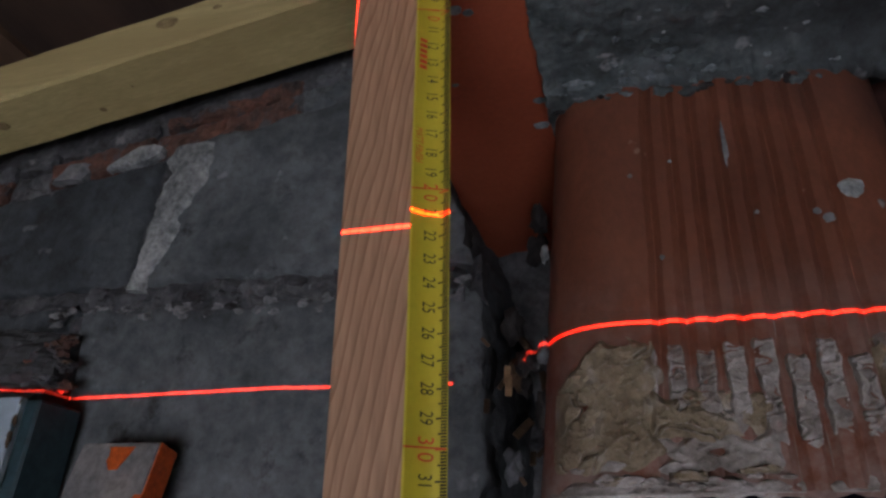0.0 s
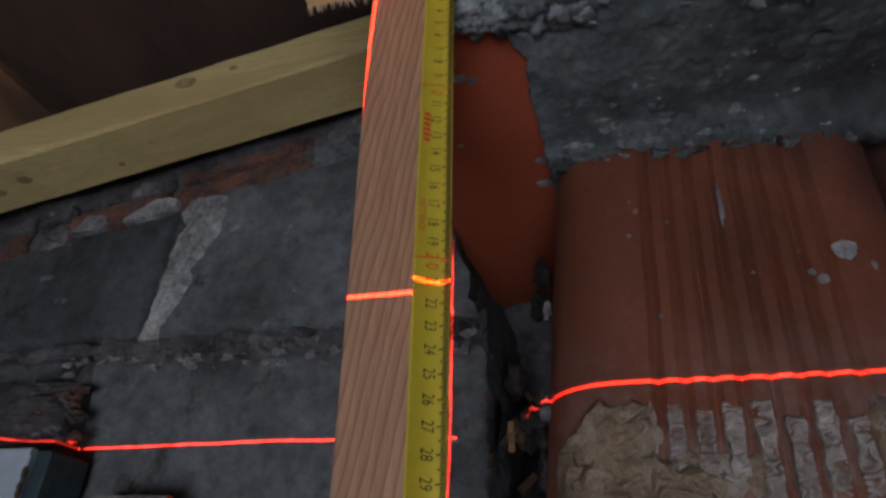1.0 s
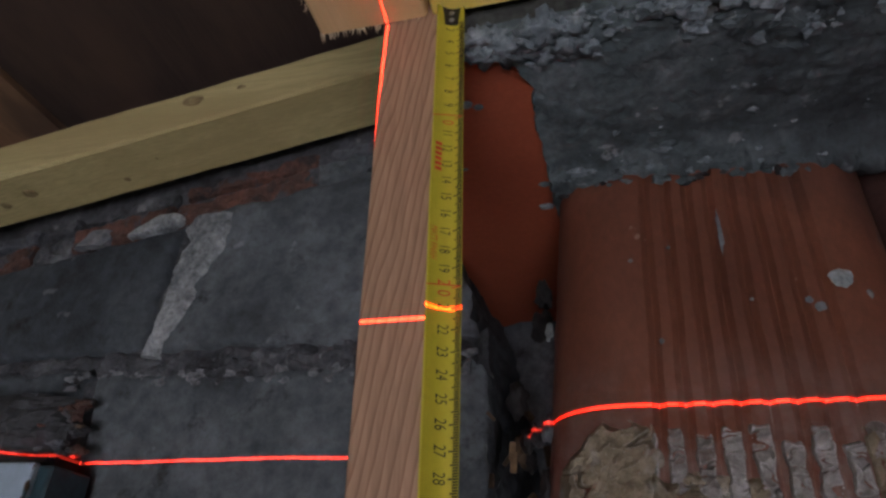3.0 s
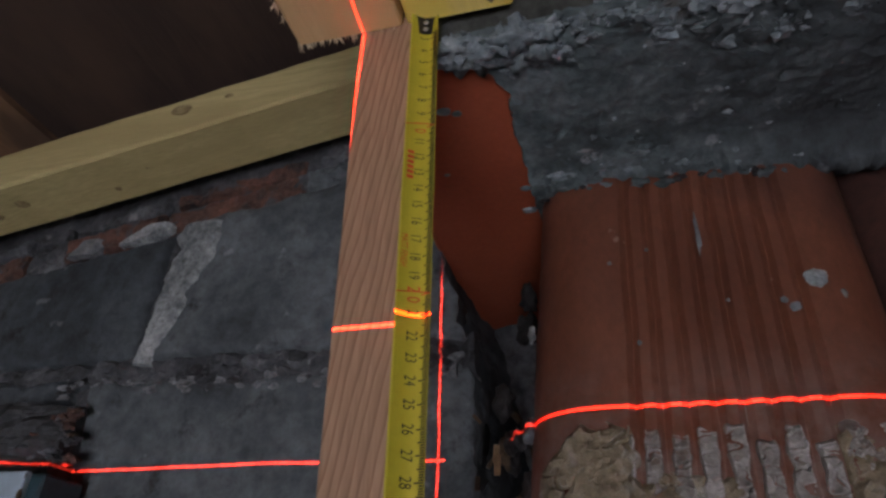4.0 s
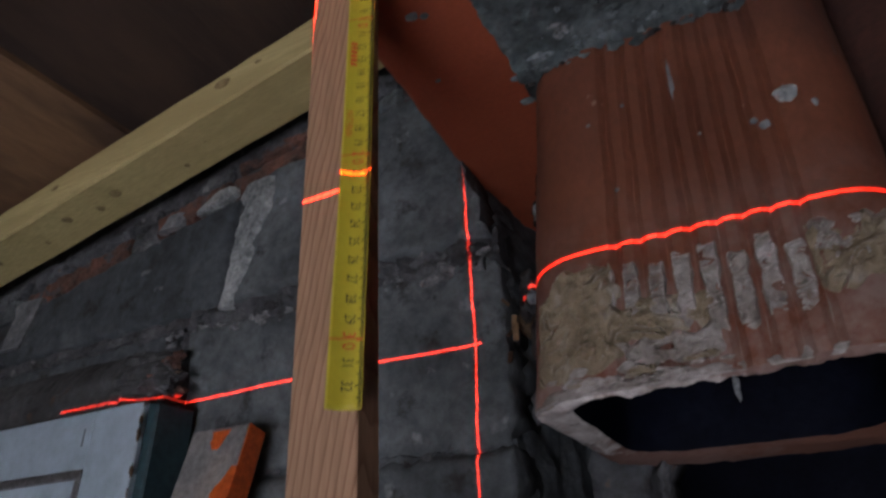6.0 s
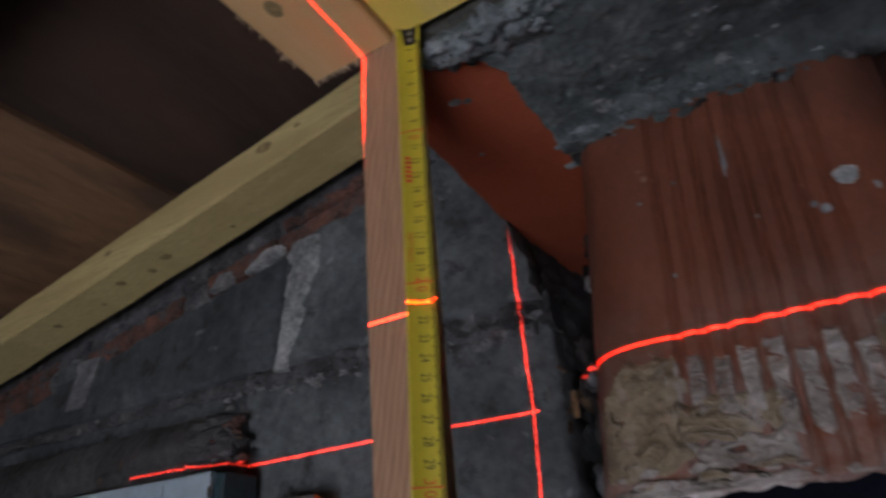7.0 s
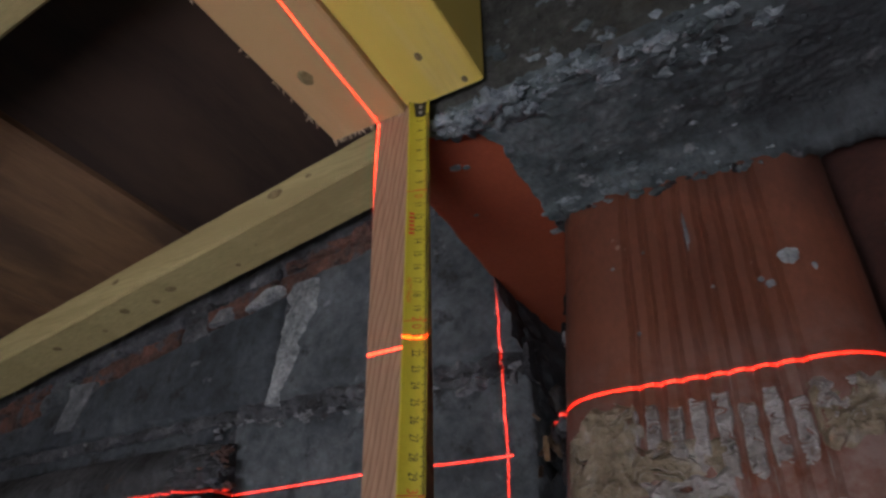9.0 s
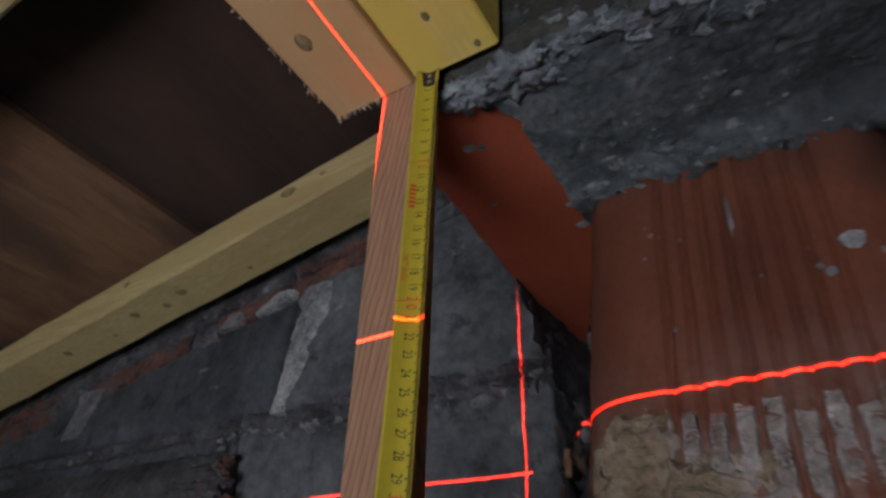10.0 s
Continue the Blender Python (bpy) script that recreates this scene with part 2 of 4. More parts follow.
M["white"] = rough_mat("aged_white_paint", (0.32, 0.43, 0.52), (0.38, 0.50, 0.59), (0.43, 0.545, 0.63), 5, 40, (0.36, 0.36, 0.36), 0.78, 30, 0.5, 0.06, grainy=0.12)
M["teal"] = rough_mat("teal_paint", (0.018, 0.045, 0.056), (0.026, 0.064, 0.080), (0.04, 0.085, 0.10), 10, 120, (0.12, 0.12, 0.11), 0.74, 60, 0.55, 0.2)
M["metal"] = rough_mat("grey_steel", (0.22, 0.23, 0.25), (0.3, 0.31, 0.33), (0.38, 0.39, 0.4), 40, 300, rough=0.45, bumps=0.1)
M["metal"].node_tree.nodes["Principled BSDF"].inputs["Metallic"].default_value = 0.8
M["paintgrey"] = rough_mat("smeared_board", (0.13, 0.15, 0.165), (0.23, 0.235, 0.24), (0.33, 0.31, 0.29), 13, 160, (0.42, 0.30, 0.19), 0.56, 16, 0.7, 0.25, speck_soft=0.2)
M["orange"] = rough_mat("orange_paint", (0.50, 0.085, 0.015), (0.62, 0.12, 0.02), (0.68, 0.16, 0.03), 16, 160, None, rough=0.6, bumps=0.2)
M["plaster"] = rough_mat("dull_plaster", (0.22, 0.22, 0.21), (0.28, 0.28, 0.27), (0.34, 0.34, 0.33), 3, 60)
# paler than needed, so the unseen floor throws light up at the timbers
M["floor"] = rough_mat("bounce_floor", (0.40, 0.39, 0.375), (0.48, 0.47, 0.455), (0.54, 0.53, 0.51), 3, 70)
M["tape"] = rough_mat("yellow_blade", (0.42, 0.38, 0.030), (0.47, 0.425, 0.036), (0.51, 0.46, 0.045), 30, 300, None, rough=0.5, bumps=0.02, grainy=0.06)
M["ink"] = rough_mat("black_ink", (0.012, 0.012, 0.012), (0.016, 0.016, 0.016), (0.02, 0.02, 0.02), 40, 300, None, rough=0.6, bumps=0.0)
M["redink"] = rough_mat("red_ink", (0.50, 0.055, 0.02), (0.55, 0.07, 0.025), (0.58, 0.08, 0.03), 40, 300, None, rough=0.6, bumps=0.0)
M["dirt"] = rough_mat("straw_dirt", (0.035, 0.024, 0.015), (0.07, 0.048, 0.028), (0.12, 0.085, 0.05), 60, 200)
M["straw"] = rough_mat("pale_wood_chip", (0.13, 0.085, 0.045), (0.22, 0.145, 0.08), (0.32, 0.22, 0.13), 60, 200)
M["case"] = rough_mat("dark_plastic", (0.02, 0.02, 0.02), (0.03, 0.03, 0.03), (0.04, 0.04, 0.04), 30, 200, rough=0.5)

# ---- helpers for things ----


def fbm(x, y, z, octaves=4):
    return noise.fractal(Vector((x, y, z)), 0.9, 2.1, octaves, noise_basis="PERLIN_ORIGINAL")


def thing(name, label, category, at=(0, 0, 0), group="", kind=""):
    ob = new(name)
    ob.empty_display_size = 0.05
    ob.location = at
    return tagged(ob, label, category, group, kind)


def part(name, bm, material, parent=None, label="", smooth=False, kind=""):
    me = bpy.data.meshes.new(name)
    bmesh.ops.recalc_face_normals(bm, faces=bm.faces)
    bm.to_mesh(me)
    bm.free()
    me.materials.append(material)
    if smooth:
        for p in me.polygons:
            p.use_smooth = True
    ob = new(name, me)
    if parent:
        ob.parent = parent
        ob.matrix_parent_inverse = Matrix.Translation(-parent.location)
    if label:
        ob["label"] = label
    if kind:
        ob["kind"] = kind
    return ob


def box(x0, x1, y0, y1, z0, z1, bevel=0.0, segs=1, cuts=0, jitter=0.0, seed=0.0):
    bm = bmesh.new()
    bmesh.ops.create_cube(bm, size=1)
    for v in bm.verts:
        v.co = Vector((x0 + (v.co.x + 0.5) * (x1 - x0), y0 + (v.co.y + 0.5) * (y1 - y0), z0 + (v.co.z + 0.5) * (z1 - z0)))
    if cuts:
        bmesh.ops.subdivide_edges(bm, edges=bm.edges[:], cuts=cuts, use_grid_fill=True)
        for v in bm.verts:
            p = v.co * 30
            v.co += Vector((fbm(p.x, p.y, p.z + seed), fbm(p.x + 9, p.y, p.z + seed), fbm(p.x, p.y + 9, p.z + seed))) * jitter
    elif bevel:
        bmesh.ops.bevel(bm, geom=bm.edges[:], offset=bevel, segments=segs, profile=0.6, affect="EDGES")
    return bm


def beam(axis, length, width, height, nseg=40, edge=0.003, wobble=0.0012, seed=0.0):
    """A sawn beam along +x from the origin (or +y), chamfered and slightly uneven; width along the other level axis, height up."""
    bm = bmesh.new()
    e = edge
    sect = [(e, 0), (width - e, 0), (width, e), (width, height - e), (width - e, height), (e, height), (0, height - e), (0, e)]
    rings = []
    for i in range(nseg + 1):
        s = length * i / nseg
        ring = []
        for k, (a, b) in enumerate(sect):
            da = wobble * fbm(s * 9, k // 2 * 3.1, seed)
            db = wobble * fbm(s * 9, k // 2 * 3.1, seed + 7)
            ring.append(bm.verts.new((s, a + da, b + db) if axis == "x" else (a + da, s, b + db)))
        rings.append(ring)
    for r, q in zip(rings, rings[1:]):
        for k in range(8):
            bm.faces.new((r[k], r[(k + 1) % 8], q[(k + 1) % 8], q[k]))
    bm.faces.new(rings[0])
    bm.faces.new(rings[-1][::-1])
    return bm


def relief(place, nu, nv, back, thin=False):
    """A sheet place(u, v) for u, v in 0..1, closed behind by the offset back: stones, slabs, boards with an uneven face."""
    vs, fs = [], []
    for j in range(nv + 1):
        for i in range(nu + 1):
            vs.append(place(i / nu, j / nv))
    for j in range(nv):
        for i in range(nu):
            a = j * (nu + 1) + i
            fs.append((a, a + 1, a + nu + 2, a + nu + 1))
    rim = [i for i in range(nu + 1)] + [j * (nu + 1) + nu for j in range(1, nv + 1)] + [nv * (nu + 1) + i for i in range(nu - 1, -1, -1)] + [j * (nu + 1) for j in range(nv - 1, 0, -1)]
    base = len(vs)
    vs += [Vector(vs[k]) + Vector(back) for k in rim]
    n = len(rim)
    for k in range(n):
        fs.append((rim[(k + 1) % n], rim[k], base + k, base + (k + 1) % n))
    if thin:
        m = len(vs)
        vs += [Vector(v) + Vector(back) for v in vs[:base]]
        for j in range(nv):
            for i in range(nu):
                a = m + j * (nu + 1) + i
                fs.append((a + nu + 1, a + nu + 2, a + 1, a))
    else:
        fs.append([base + k for k in range(n)])
    me = bpy.data.meshes.new("tmp")
    me.from_pydata([tuple(v) for v in vs], [], fs)
    bm = bmesh.new()
    bm.from_mesh(me)
    bpy.data.meshes.remove(me)
    return bm


def edge_round(u, v, w, h, r):
    """How far the face falls back near its rim (0 in the middle)."""
    d = min(u * w, (1 - u) * w, v * h, (1 - v) * h)
    return 0.0 if d >= r else r - math.sqrt(max(0.0, r * r - (r - d) ** 2))


def clump(cx, cy, cz, r, flat=(1, 1, 1), seed=0.0, sub=3, rough=0.35):
    bm = bmesh.new()
    bmesh.ops.create_icosphere(bm, subdivisions=sub, radius=1)
    for v in bm.verts:
        p = v.co.copy()
        k = 1 + rough * fbm(p.x * 1.3 + seed, p.y * 1.3, p.z * 1.3 + seed * 2) + 0.12 * fbm(p.x * 5, p.y * 5 + seed, p.z * 5)
        v.co = Vector((cx + p.x * k * r * flat[0], cy + p.y * k * r * flat[1], cz + p.z * k * r * flat[2]))
    return bm


# ---- the room ----
def plain_wall(name, x0, x1, y0, y1, z0, z1, material, label):
    ob = part(name, box(x0, x1, y0, y1, z0, z1), material)
    return tagged(ob, label, "wall", kind="structure")


ob = part("floor", box(-2.2, 2.4, -2.5, 1.7, -0.1, 0.0), M["floor"])
tagged(ob, "assumed attic floor out of view, pale to bounce light upward", "floor", kind="structure")
plain_wall("wall_west", -2.3, -2.2, -2.5, 1.7, 0.0, 2.4, M["plaster"], "dull plastered side wall of the attic")
plain_wall("wall_east", 2.4, 2.5, -2.5, 1.7, 0.0, 2.4, M["plaster"], "dull plastered far side wall of the attic")
# assumed south wall, out of view, with an opening for the added light
south = thing("wall_south", "assumed plastered wall out of view, with an opening for the added light", "wall", (0, -1.1, 0), kind="structure")
for x0, x1, z0, z1 in ((-2.2, 0.06, 0, 2.4), (1.26, 2.4, 0, 2.4), (0.06, 1.26, 0, 0.30), (0.06, 1.26, 1.14, 2.4)):
    part("wall_piece", box(x0, x1, -1.2, -1.1, z0, z1), M["plaster"], south)
# assumed window round the added lamp, never in view
win = thing("assumed_window", "assumed white window frame out of view, round the added light", "window", (0.66, -1.12, 0.30), kind="structure")
for x0, x1, z0, z1 in ((0.06, 0.10, 0.30, 1.14), (1.22, 1.26, 0.30, 1.14), (0.10, 1.22, 0.30, 0.34), (0.10, 1.22, 1.10, 1.14)):
    part("assumed_frame", box(x0, x1, -1.17, -1.12, z0, z1, 0.004), M["white"], win)

# roof boarding: planks along y on a slope that climbs with x
def roof_z(x):
    return 1.858 + 0.165 * x


roof = thing("ceiling", "dark stained timber roof boarding between the rafters", "ceiling", (0, 0, 1.86), kind="structure")
edges = [-2.25, -1.9, -1.6, -1.3, -1.02, -0.74, -0.45, -0.30, -0.152, -0.004, 0.60, 0.95, 1.4, 1.9, 2.45]
bm_all = {True: bmesh.new(), False: bmesh.new()}
for k, (a, b) in enumerate(zip(edges, edges[1:])):
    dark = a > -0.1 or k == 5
    lift = 0.006 if dark else 0.002 * (k % 2)

    def at(u, v, a=a, b=b, lift=lift, k=k):
        x, y = a + 0.0015 + u * (b - a - 0.003), -2.5 + v * 4.2
        w = b - a
        z = roof_z(x) + lift + 0.0016 * fbm(x * 14, y * 5, k) + 0.6 * edge_round(u, 0.5, w, 9, 0.004)
        return Vector((x, y, z))
    bb = relief(at, 14, 120, (0, 0, 0.025))
    me = bpy.data.meshes.new("t")
    bb.to_mesh(me)
    bb.free()
    bm_all[dark].from_mesh(me)
    bpy.data.meshes.remove(me)
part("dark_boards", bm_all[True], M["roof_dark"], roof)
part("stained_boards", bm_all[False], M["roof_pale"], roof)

# ---- the north wall: blocks, joints, bricks ----
WY = 0.855
wall = thing("wall_north", "grey concrete block wall with crumbling mortar joints", "wall", (0, WY, 0), kind="structure")


RS = 0.175                                         # slope of the roof timbers


def slope_cut(x):
    return 1.726 + 0.19 * x


def core(u, v):
    x, z = -2.2 + u * 2.652, v * 2.0
    top = min(2.0, slope_cut(x) + 0.25)
    z = v * top
    return Vector((x, WY + 0.012 + 0.006 * fbm(x * 30, 0.3, z * 30), z))


part("mortar_bed", relief(core, 260, 150, (0, 0.16, 0)), M["joint"], wall, "dark crumbling mortar")


def wall_end(z):
    """The broken right-hand end of the wall."""
    if z > 1.55:
        z = min(z, 1.69)
        return 0.491 - 0.18 * (z - 1.55) - 0.16 * max(0.0, z - 1.64)
    return 0.491


def block(x0, x1, z0, z1, seed, y=WY, mat_key="block", name="block", cut=True, res=0.006, amp=0.0045, r=0.0045):
    w, h = x1 - x0, z1 - z0

    def at(u, v):
        x = x0 + u * w
        top = min(z1, slope_cut(x)) if cut else z1
        z = z0 + v * (max(top, z0 + 0.004) - z0)
        x2 = x + 0.005 * fbm(seed, z * 22, x * 8) * (1 if 0.02 < u < 0.98 else 1.3)
        z2 = z + 0.005 * fbm(x * 22, seed, z * 8)
        x2 = min(x2, wall_end(z) - 0.006 + 0.008 * fbm(3.0, z * 40, seed) + 0.25 * (u - 1) * 0.02)
        d = amp * fbm(x * 11, seed, z * 11, 3) + 0.0016 * fbm(x * 90, seed, z * 90, 3)
        pit = fbm(x * 46 + 3, seed + 2, z * 46, 2)
        d += 0.007 * max(0.0, pit - 0.38)
        return Vector((x2, y + d + edge_round(u, v, w, h, r), z2))
    part(name, relief(at, max(6, int(w / res)), max(4, int(h / res)), (0, 0.05, 0)), M[mat_key], wall, smooth=True)


# courses, bottom to top
for x0, x1, z0, z1, y in (
        (-0.86, 0.140, 1.606, 1.80, WY + 0.001), (0.166, 0.490, 1.602, 1.822, WY - 0.004),
        (-0.60, 0.094, 1.412, 1.590, WY + 0.006), (0.102, 0.490, 1.412, 1.582, WY),
        (-0.86, -0.36, 1.225, 1.410, WY), (-0.345, 0.20, 1.225, 1.410, WY), (0.215, 0.490, 1.225, 1.410, WY - 0.003),
        (-0.60, -0.05, 1.03, 1.21, WY), (-0.03, 0.484, 1.03, 1.21, WY)):
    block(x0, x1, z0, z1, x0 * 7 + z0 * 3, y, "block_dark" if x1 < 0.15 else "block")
# broken bricks above, filling up to the rafter and following its slope


def brick(x0, x1, key, seed, low, high, back):
    def at(u, v):
        x = x0 + u * (x1 - x0)
        zt = 1.7800 + RS * x
        zb = slope_cut(x) + 0.002
        z = zb + (low + (high - low) * v) * (zt - zb)
        z += 0.004 * fbm(x * 40, seed, v * 3, 3) * (1 if v < 0.98 else 0)
        d = 0.006 * fbm(x * 40, 1.7 + seed, z * 40, 4) + 0.0025 * fbm(x * 140, seed, z * 140, 2)
        return Vector((x + 0.003 * fbm(seed, 1.0, z * 60), WY + back + d + edge_round(u, v, x1 - x0, 0.03, 0.005), z))
    part("brick", relief(at, max(10, int((x1 - x0) / 0.003)), 14, (0, 0.06, 0)), M[key], wall)


x = -0.90
for k in range(15):
    L = (0.205, 0.05, 0.12, 0.165, 0.08)[k % 5]
    if x + L > 0.49:
        L = 0.49 - x
    if L > 0.02:
        brick(x, x + L, ("brick", "joint", "brick", "brick", "block")[k % 5], k * 3.7, 0.0, 0.62, (0.004, 0.008, 0.001, 0.006, 0.003)[k % 5])
        brick(x + 0.01, x + L, ("rubble", "joint", "joint", "brick", "rubble")[k % 5], k * 5.1 + 2, 0.66, 1.0, 0.003)
    x += L + 0.004
# squeezed mortar along the bed joints


def squeeze(x0, x1, zc, half, key, seed, lift=0.006):
    def at(u, v):
        x = x0 + u * (x1 - x0)
        hh = half * (1 + 0.8 * fbm(x * 26, seed, 0.0, 3))
        z = zc + (v - 0.5) * 2 * hh + 0.004 * fbm(x * 34, seed + 4, 2.0)
        n = fbm(x * 48, seed, z * 48, 4)
        d = -lift * (1 - abs(2 * v - 1) ** 5) * (0.35 + 1.2 * n) + 0.006
        return Vector((x, WY + d, z))
    part("mortar_joint", relief(at, max(30, int((x1 - x0) / 0.004)), 12, (0, 0.02, 0)), M[key], wall, "lumpy pale grey mortar", smooth=False)


squeeze(0.10, 0.485, 1.590, 0.015, "joint", 1.0, 0.015)
squeeze(-0.85, 0.10, 1.596, 0.007, "joint", 5.0, 0.005)
squeeze(-0.85, 0.485, 1.411, 0.006, "block", 8.0, 0.007)
squeeze(0.14, 0.47, 1.5735, 0.0095, "pale_joint", 12.0, 0.011)
squeeze(0.085, 0.20, 1.566, 0.013, "joint", 21.0, 0.009)


def smear(corners, seed, thick=0.0018, key="smear"):
    """A slap of pale mortar between two heights: rows of (z, x_left, x_right) from the top down."""
    def at(u, v):
        s = v * (len(corners) - 1)
        i = min(int(s), len(corners) - 2)
        f = s - i
        z, a, b = (corners[i][k] + f * (corners[i + 1][k] - corners[i][k]) for k in range(3))
        a += 0.006 * fbm(seed, z * 60, 1.0, 4)
        b += 0.006 * fbm(seed + 5, z * 45, 1.0, 4)
        x = a + u * (b - a)
        e = min(u, 1 - u) * 6
        d = -thick * min(1, e) * (0.8 + 0.9 * fbm(x * 50, seed, z * 50)) + 0.004 * (1 - min(1, e))
        return Vector((x, WY - 0.0065 + d, z))
    part("mortar_smear", relief(at, 16, 50, (0, 0.01, 0)), M[key], wall, "pale slapped-on mortar")


smear([(1.757, 0.160, 0.211), (1.735, 0.158, 0.211), (1.711, 0.158, 0.209), (1.69, 0.156, 0.200), (1.672, 0.154, 0.190), (1.655, 0.152, 0.187), (1.63, 0.150, 0.180), (1.596, 0.147, 0.166)], 2.0)
smear([(1.763, 0.114, 0.141), (1.755, 0.098, 0.141), (1.748, 0.086, 0.128), (1.741, 0.082, 0.104)], 9.0, 0.0012)
smear([(1.752, 0.030, 0.060), (1.742, 0.020, 0.062), (1.733, 0.012, 0.050)], 19.0, 0.001, "faint")
smear([(1.695, -0.265, -0.21), (1.665, -0.27, -0.22), (1.625, -0.275, -0.235)], 14.0, -0.0025, "faint")
for k in range(130):
    q = random.Random(k * 7 + 1)
    zz = 1.580 if k < 80 else 1.409
    part("mortar_lump", clump(q.uniform(0.06, 0.475), WY + 0.001, zz + q.gauss(0, 0.006), q.uniform(0.0012, 0.0040), (1.7, 0.4, 0.9), k * 2.3, 2, 0.9), M["pale_joint" if k % 2 == 0 and k < 80 else "joint"], wall)

# a proud ridge of old render above the leaning door


def ridge(u, v):
    x, z = -0.55 + u * 0.66, 1.488 + v * 0.07
    d = 0.003 * fbm(x * 20, 1.0, z * 20) + 0.002 * fbm(x * 90, 3.0, z * 90) + 0.05 * max(0, v - 0.55) ** 1.3
    return Vector((x, 0.816 + d + (0.02 * max(0, u - 0.93) / 0.07) + 0.010 * (u > 0.9) * fbm(x * 70, 2, z * 70), z))


part("render_ridge", relief(ridge, 130, 22, (0, 0.05, 0)), M["ridge"], wall, "dark render ridge with a broken end")
for k, (cx, cz, r) in enumerate(((0.106, 1.508, 0.008), (0.088, 1.526, 0.009), (0.116, 1.524, 0.007), (0.098, 1.540, 0.008), (0.066, 1.540, 0.007), (0.112, 1.546, 0.006), (0.078, 1.512, 0.007), (0.124, 1.505, 0.005))):
    part("rubble_stone", clump(cx, 0.838, cz, r, (1.5, 1.0, 0.8), k * 3.3, 3, 0.9), M["brick"] if k % 2 else M["rubble"], wall, "rusty brown rubble")

# right-hand end of the wall and the recess behind it


def return_face(u, v):
    z = 1.0 + v * 0.69
    y = WY + 0.012 + u * 0.20
    return Vector((wall_end(z) - 0.008 + 0.007 * fbm(2.0, y * 24, z * 24) + 0.02 * u, y, z))


def recess_back(u, v):
    x, z = 0.47 + u * 0.098, 1.0 + v * 0.69
    d = 0.020 * fbm(x * 13, 4.0, z * 13, 3) + 0.003 * fbm(x * 60, 4.0, z * 60)
    lean = 0.06 * max(0.0, (1.45 - z)) + 0.3 * max(0, u - 0.8)
    return Vector((x + 0.02 * fbm(1.0, 2.0, z * 20) * u, 1.03 + d - lean, z))


recess = thing("wall_recess", "rubble recess behind the flue liner", "wall", (0.5, 1.0, 1.0), kind="structure")
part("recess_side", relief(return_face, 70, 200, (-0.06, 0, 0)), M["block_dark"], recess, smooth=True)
part("recess_back", relief(recess_back, 60, 260, (0, 0.10, 0)), M["rubble"], recess, smooth=True)
# added near-black boxes stand for the unlit depth behind the liner
part("recess_end", box(0.40, 2.4, 1.6, 1.7, 0, 2.0), M["unlit_black"], recess)
part("recess_end", box(0.40, 0.46, 1.05, 1.6, 0, 2.0), M["unlit_black"], recess)
part("recess_floor", box(0.47, 2.4, 0.86, 1.6, 0.9, 0.99), M["unlit_black"], recess)
for k, (x, y, z, r, key) in enumerate((
        (0.514, 0.826, 1.498, 0.007, "dirt"), (0.519, 0.832, 1.490, 0.006, "dark_stone"), (0.508, 0.862, 1.545, 0.010, "dark_stone"), (0.531, 0.846, 1.60, 0.010, "dark_stone"),
        (0.533, 0.85, 1.63, 0.008, "dark_stone"), (0.539, 0.777, 1.497, 0.006, "rubble"), (0.530, 0.794, 1.497, 0.006, "rubble"), (0.521, 0.810, 1.499, 0.006, "dark_stone"), (0.537, 0.785, 1.46, 0.008, "dark_stone"), (0.506, 0.866, 1.44, 0.008, "rubble"))):
    part("rubble_stone", clump(x, y, z, r, (0.8, 1.0, 1.3), k * 2.7 + 40, 3, 0.7), M[key], recess, "broken stone", smooth=True)

# ---- the concrete lintel: underside, front face, crumbly mortar along its lower edge ----
SZ, LY = 1.6825, 0.617
lintel = thing("ceiling_lintel", "rough grey concrete lintel with pale crumbly mortar along its edge", "ceiling", (0.9, LY, SZ), kind="structure")


def lintel_left(y):
    if y < 0.665:
        base = 0.5475 - 0.020 * ((0.665 - y) / 0.04) ** 1.4 if y > 0.625 else 0.528
    else:
        base = 0.5465 + 0.05 * max(0.0, y - 0.70)
    return base + 0.003 * fbm(0.3, y * 80, 2.2, 3)


def under_relief(x, y):
    n = 0.0025 * fbm(x * 8, y * 8, 0.0, 2) + 0.0011 * fbm(x * 55, y * 55, 3.0, 3) + 0.0006 * fbm(x * 170, y * 170, 6.0, 2)
    pit = 0.006 * max(0.0, fbm(x * 62 + 5, y * 62, 9.0, 2) - 0.42)
    right = max(0.0, min(1.0, (x - 0.60) / 0.14))
    fillet = math.exp(-((y - 0.761) / 0.020) ** 2) * (0.008 + 0.012 * right) * (1 + 0.45 * fbm(x * 60, 1.0, 5.0, 3)) * (x > 0.54)
    return n + pit - fillet


def under_face(u, v):
    y = LY + 0.001 + v * 0.40
    a = lintel_left(y)
    x = a + (u ** 1.25) * (1.36 - a)
    arris = 0.010 * max(0.0, 1 - (y - LY) / 0.012) ** 2
    return Vector((x, y, SZ + under_relief(x, y) + arris + 0.5 * edge_round(u, 0.5, 0.8, 9, 0.004)))


def front_face(u, v):
    x = 0.505 + (u ** 1.25) * 0.86
    z = SZ + 0.012 + v * 0.39
    d = 0.004 * fbm(x * 14, 3.0, z * 14, 3) + 0.0016 * fbm(x * 60, 5.0, z * 60, 3) + 0.0008 * fbm(x * 190, 5.0, z * 190, 2)
    d += 0.005 * max(0.0, fbm(x * 70, 8.0, z * 70, 2) - 0.4)
    return Vector((x, LY - 0.001 + d + 0.006 * max(0.0, 1 - v / 0.03) ** 2, z))


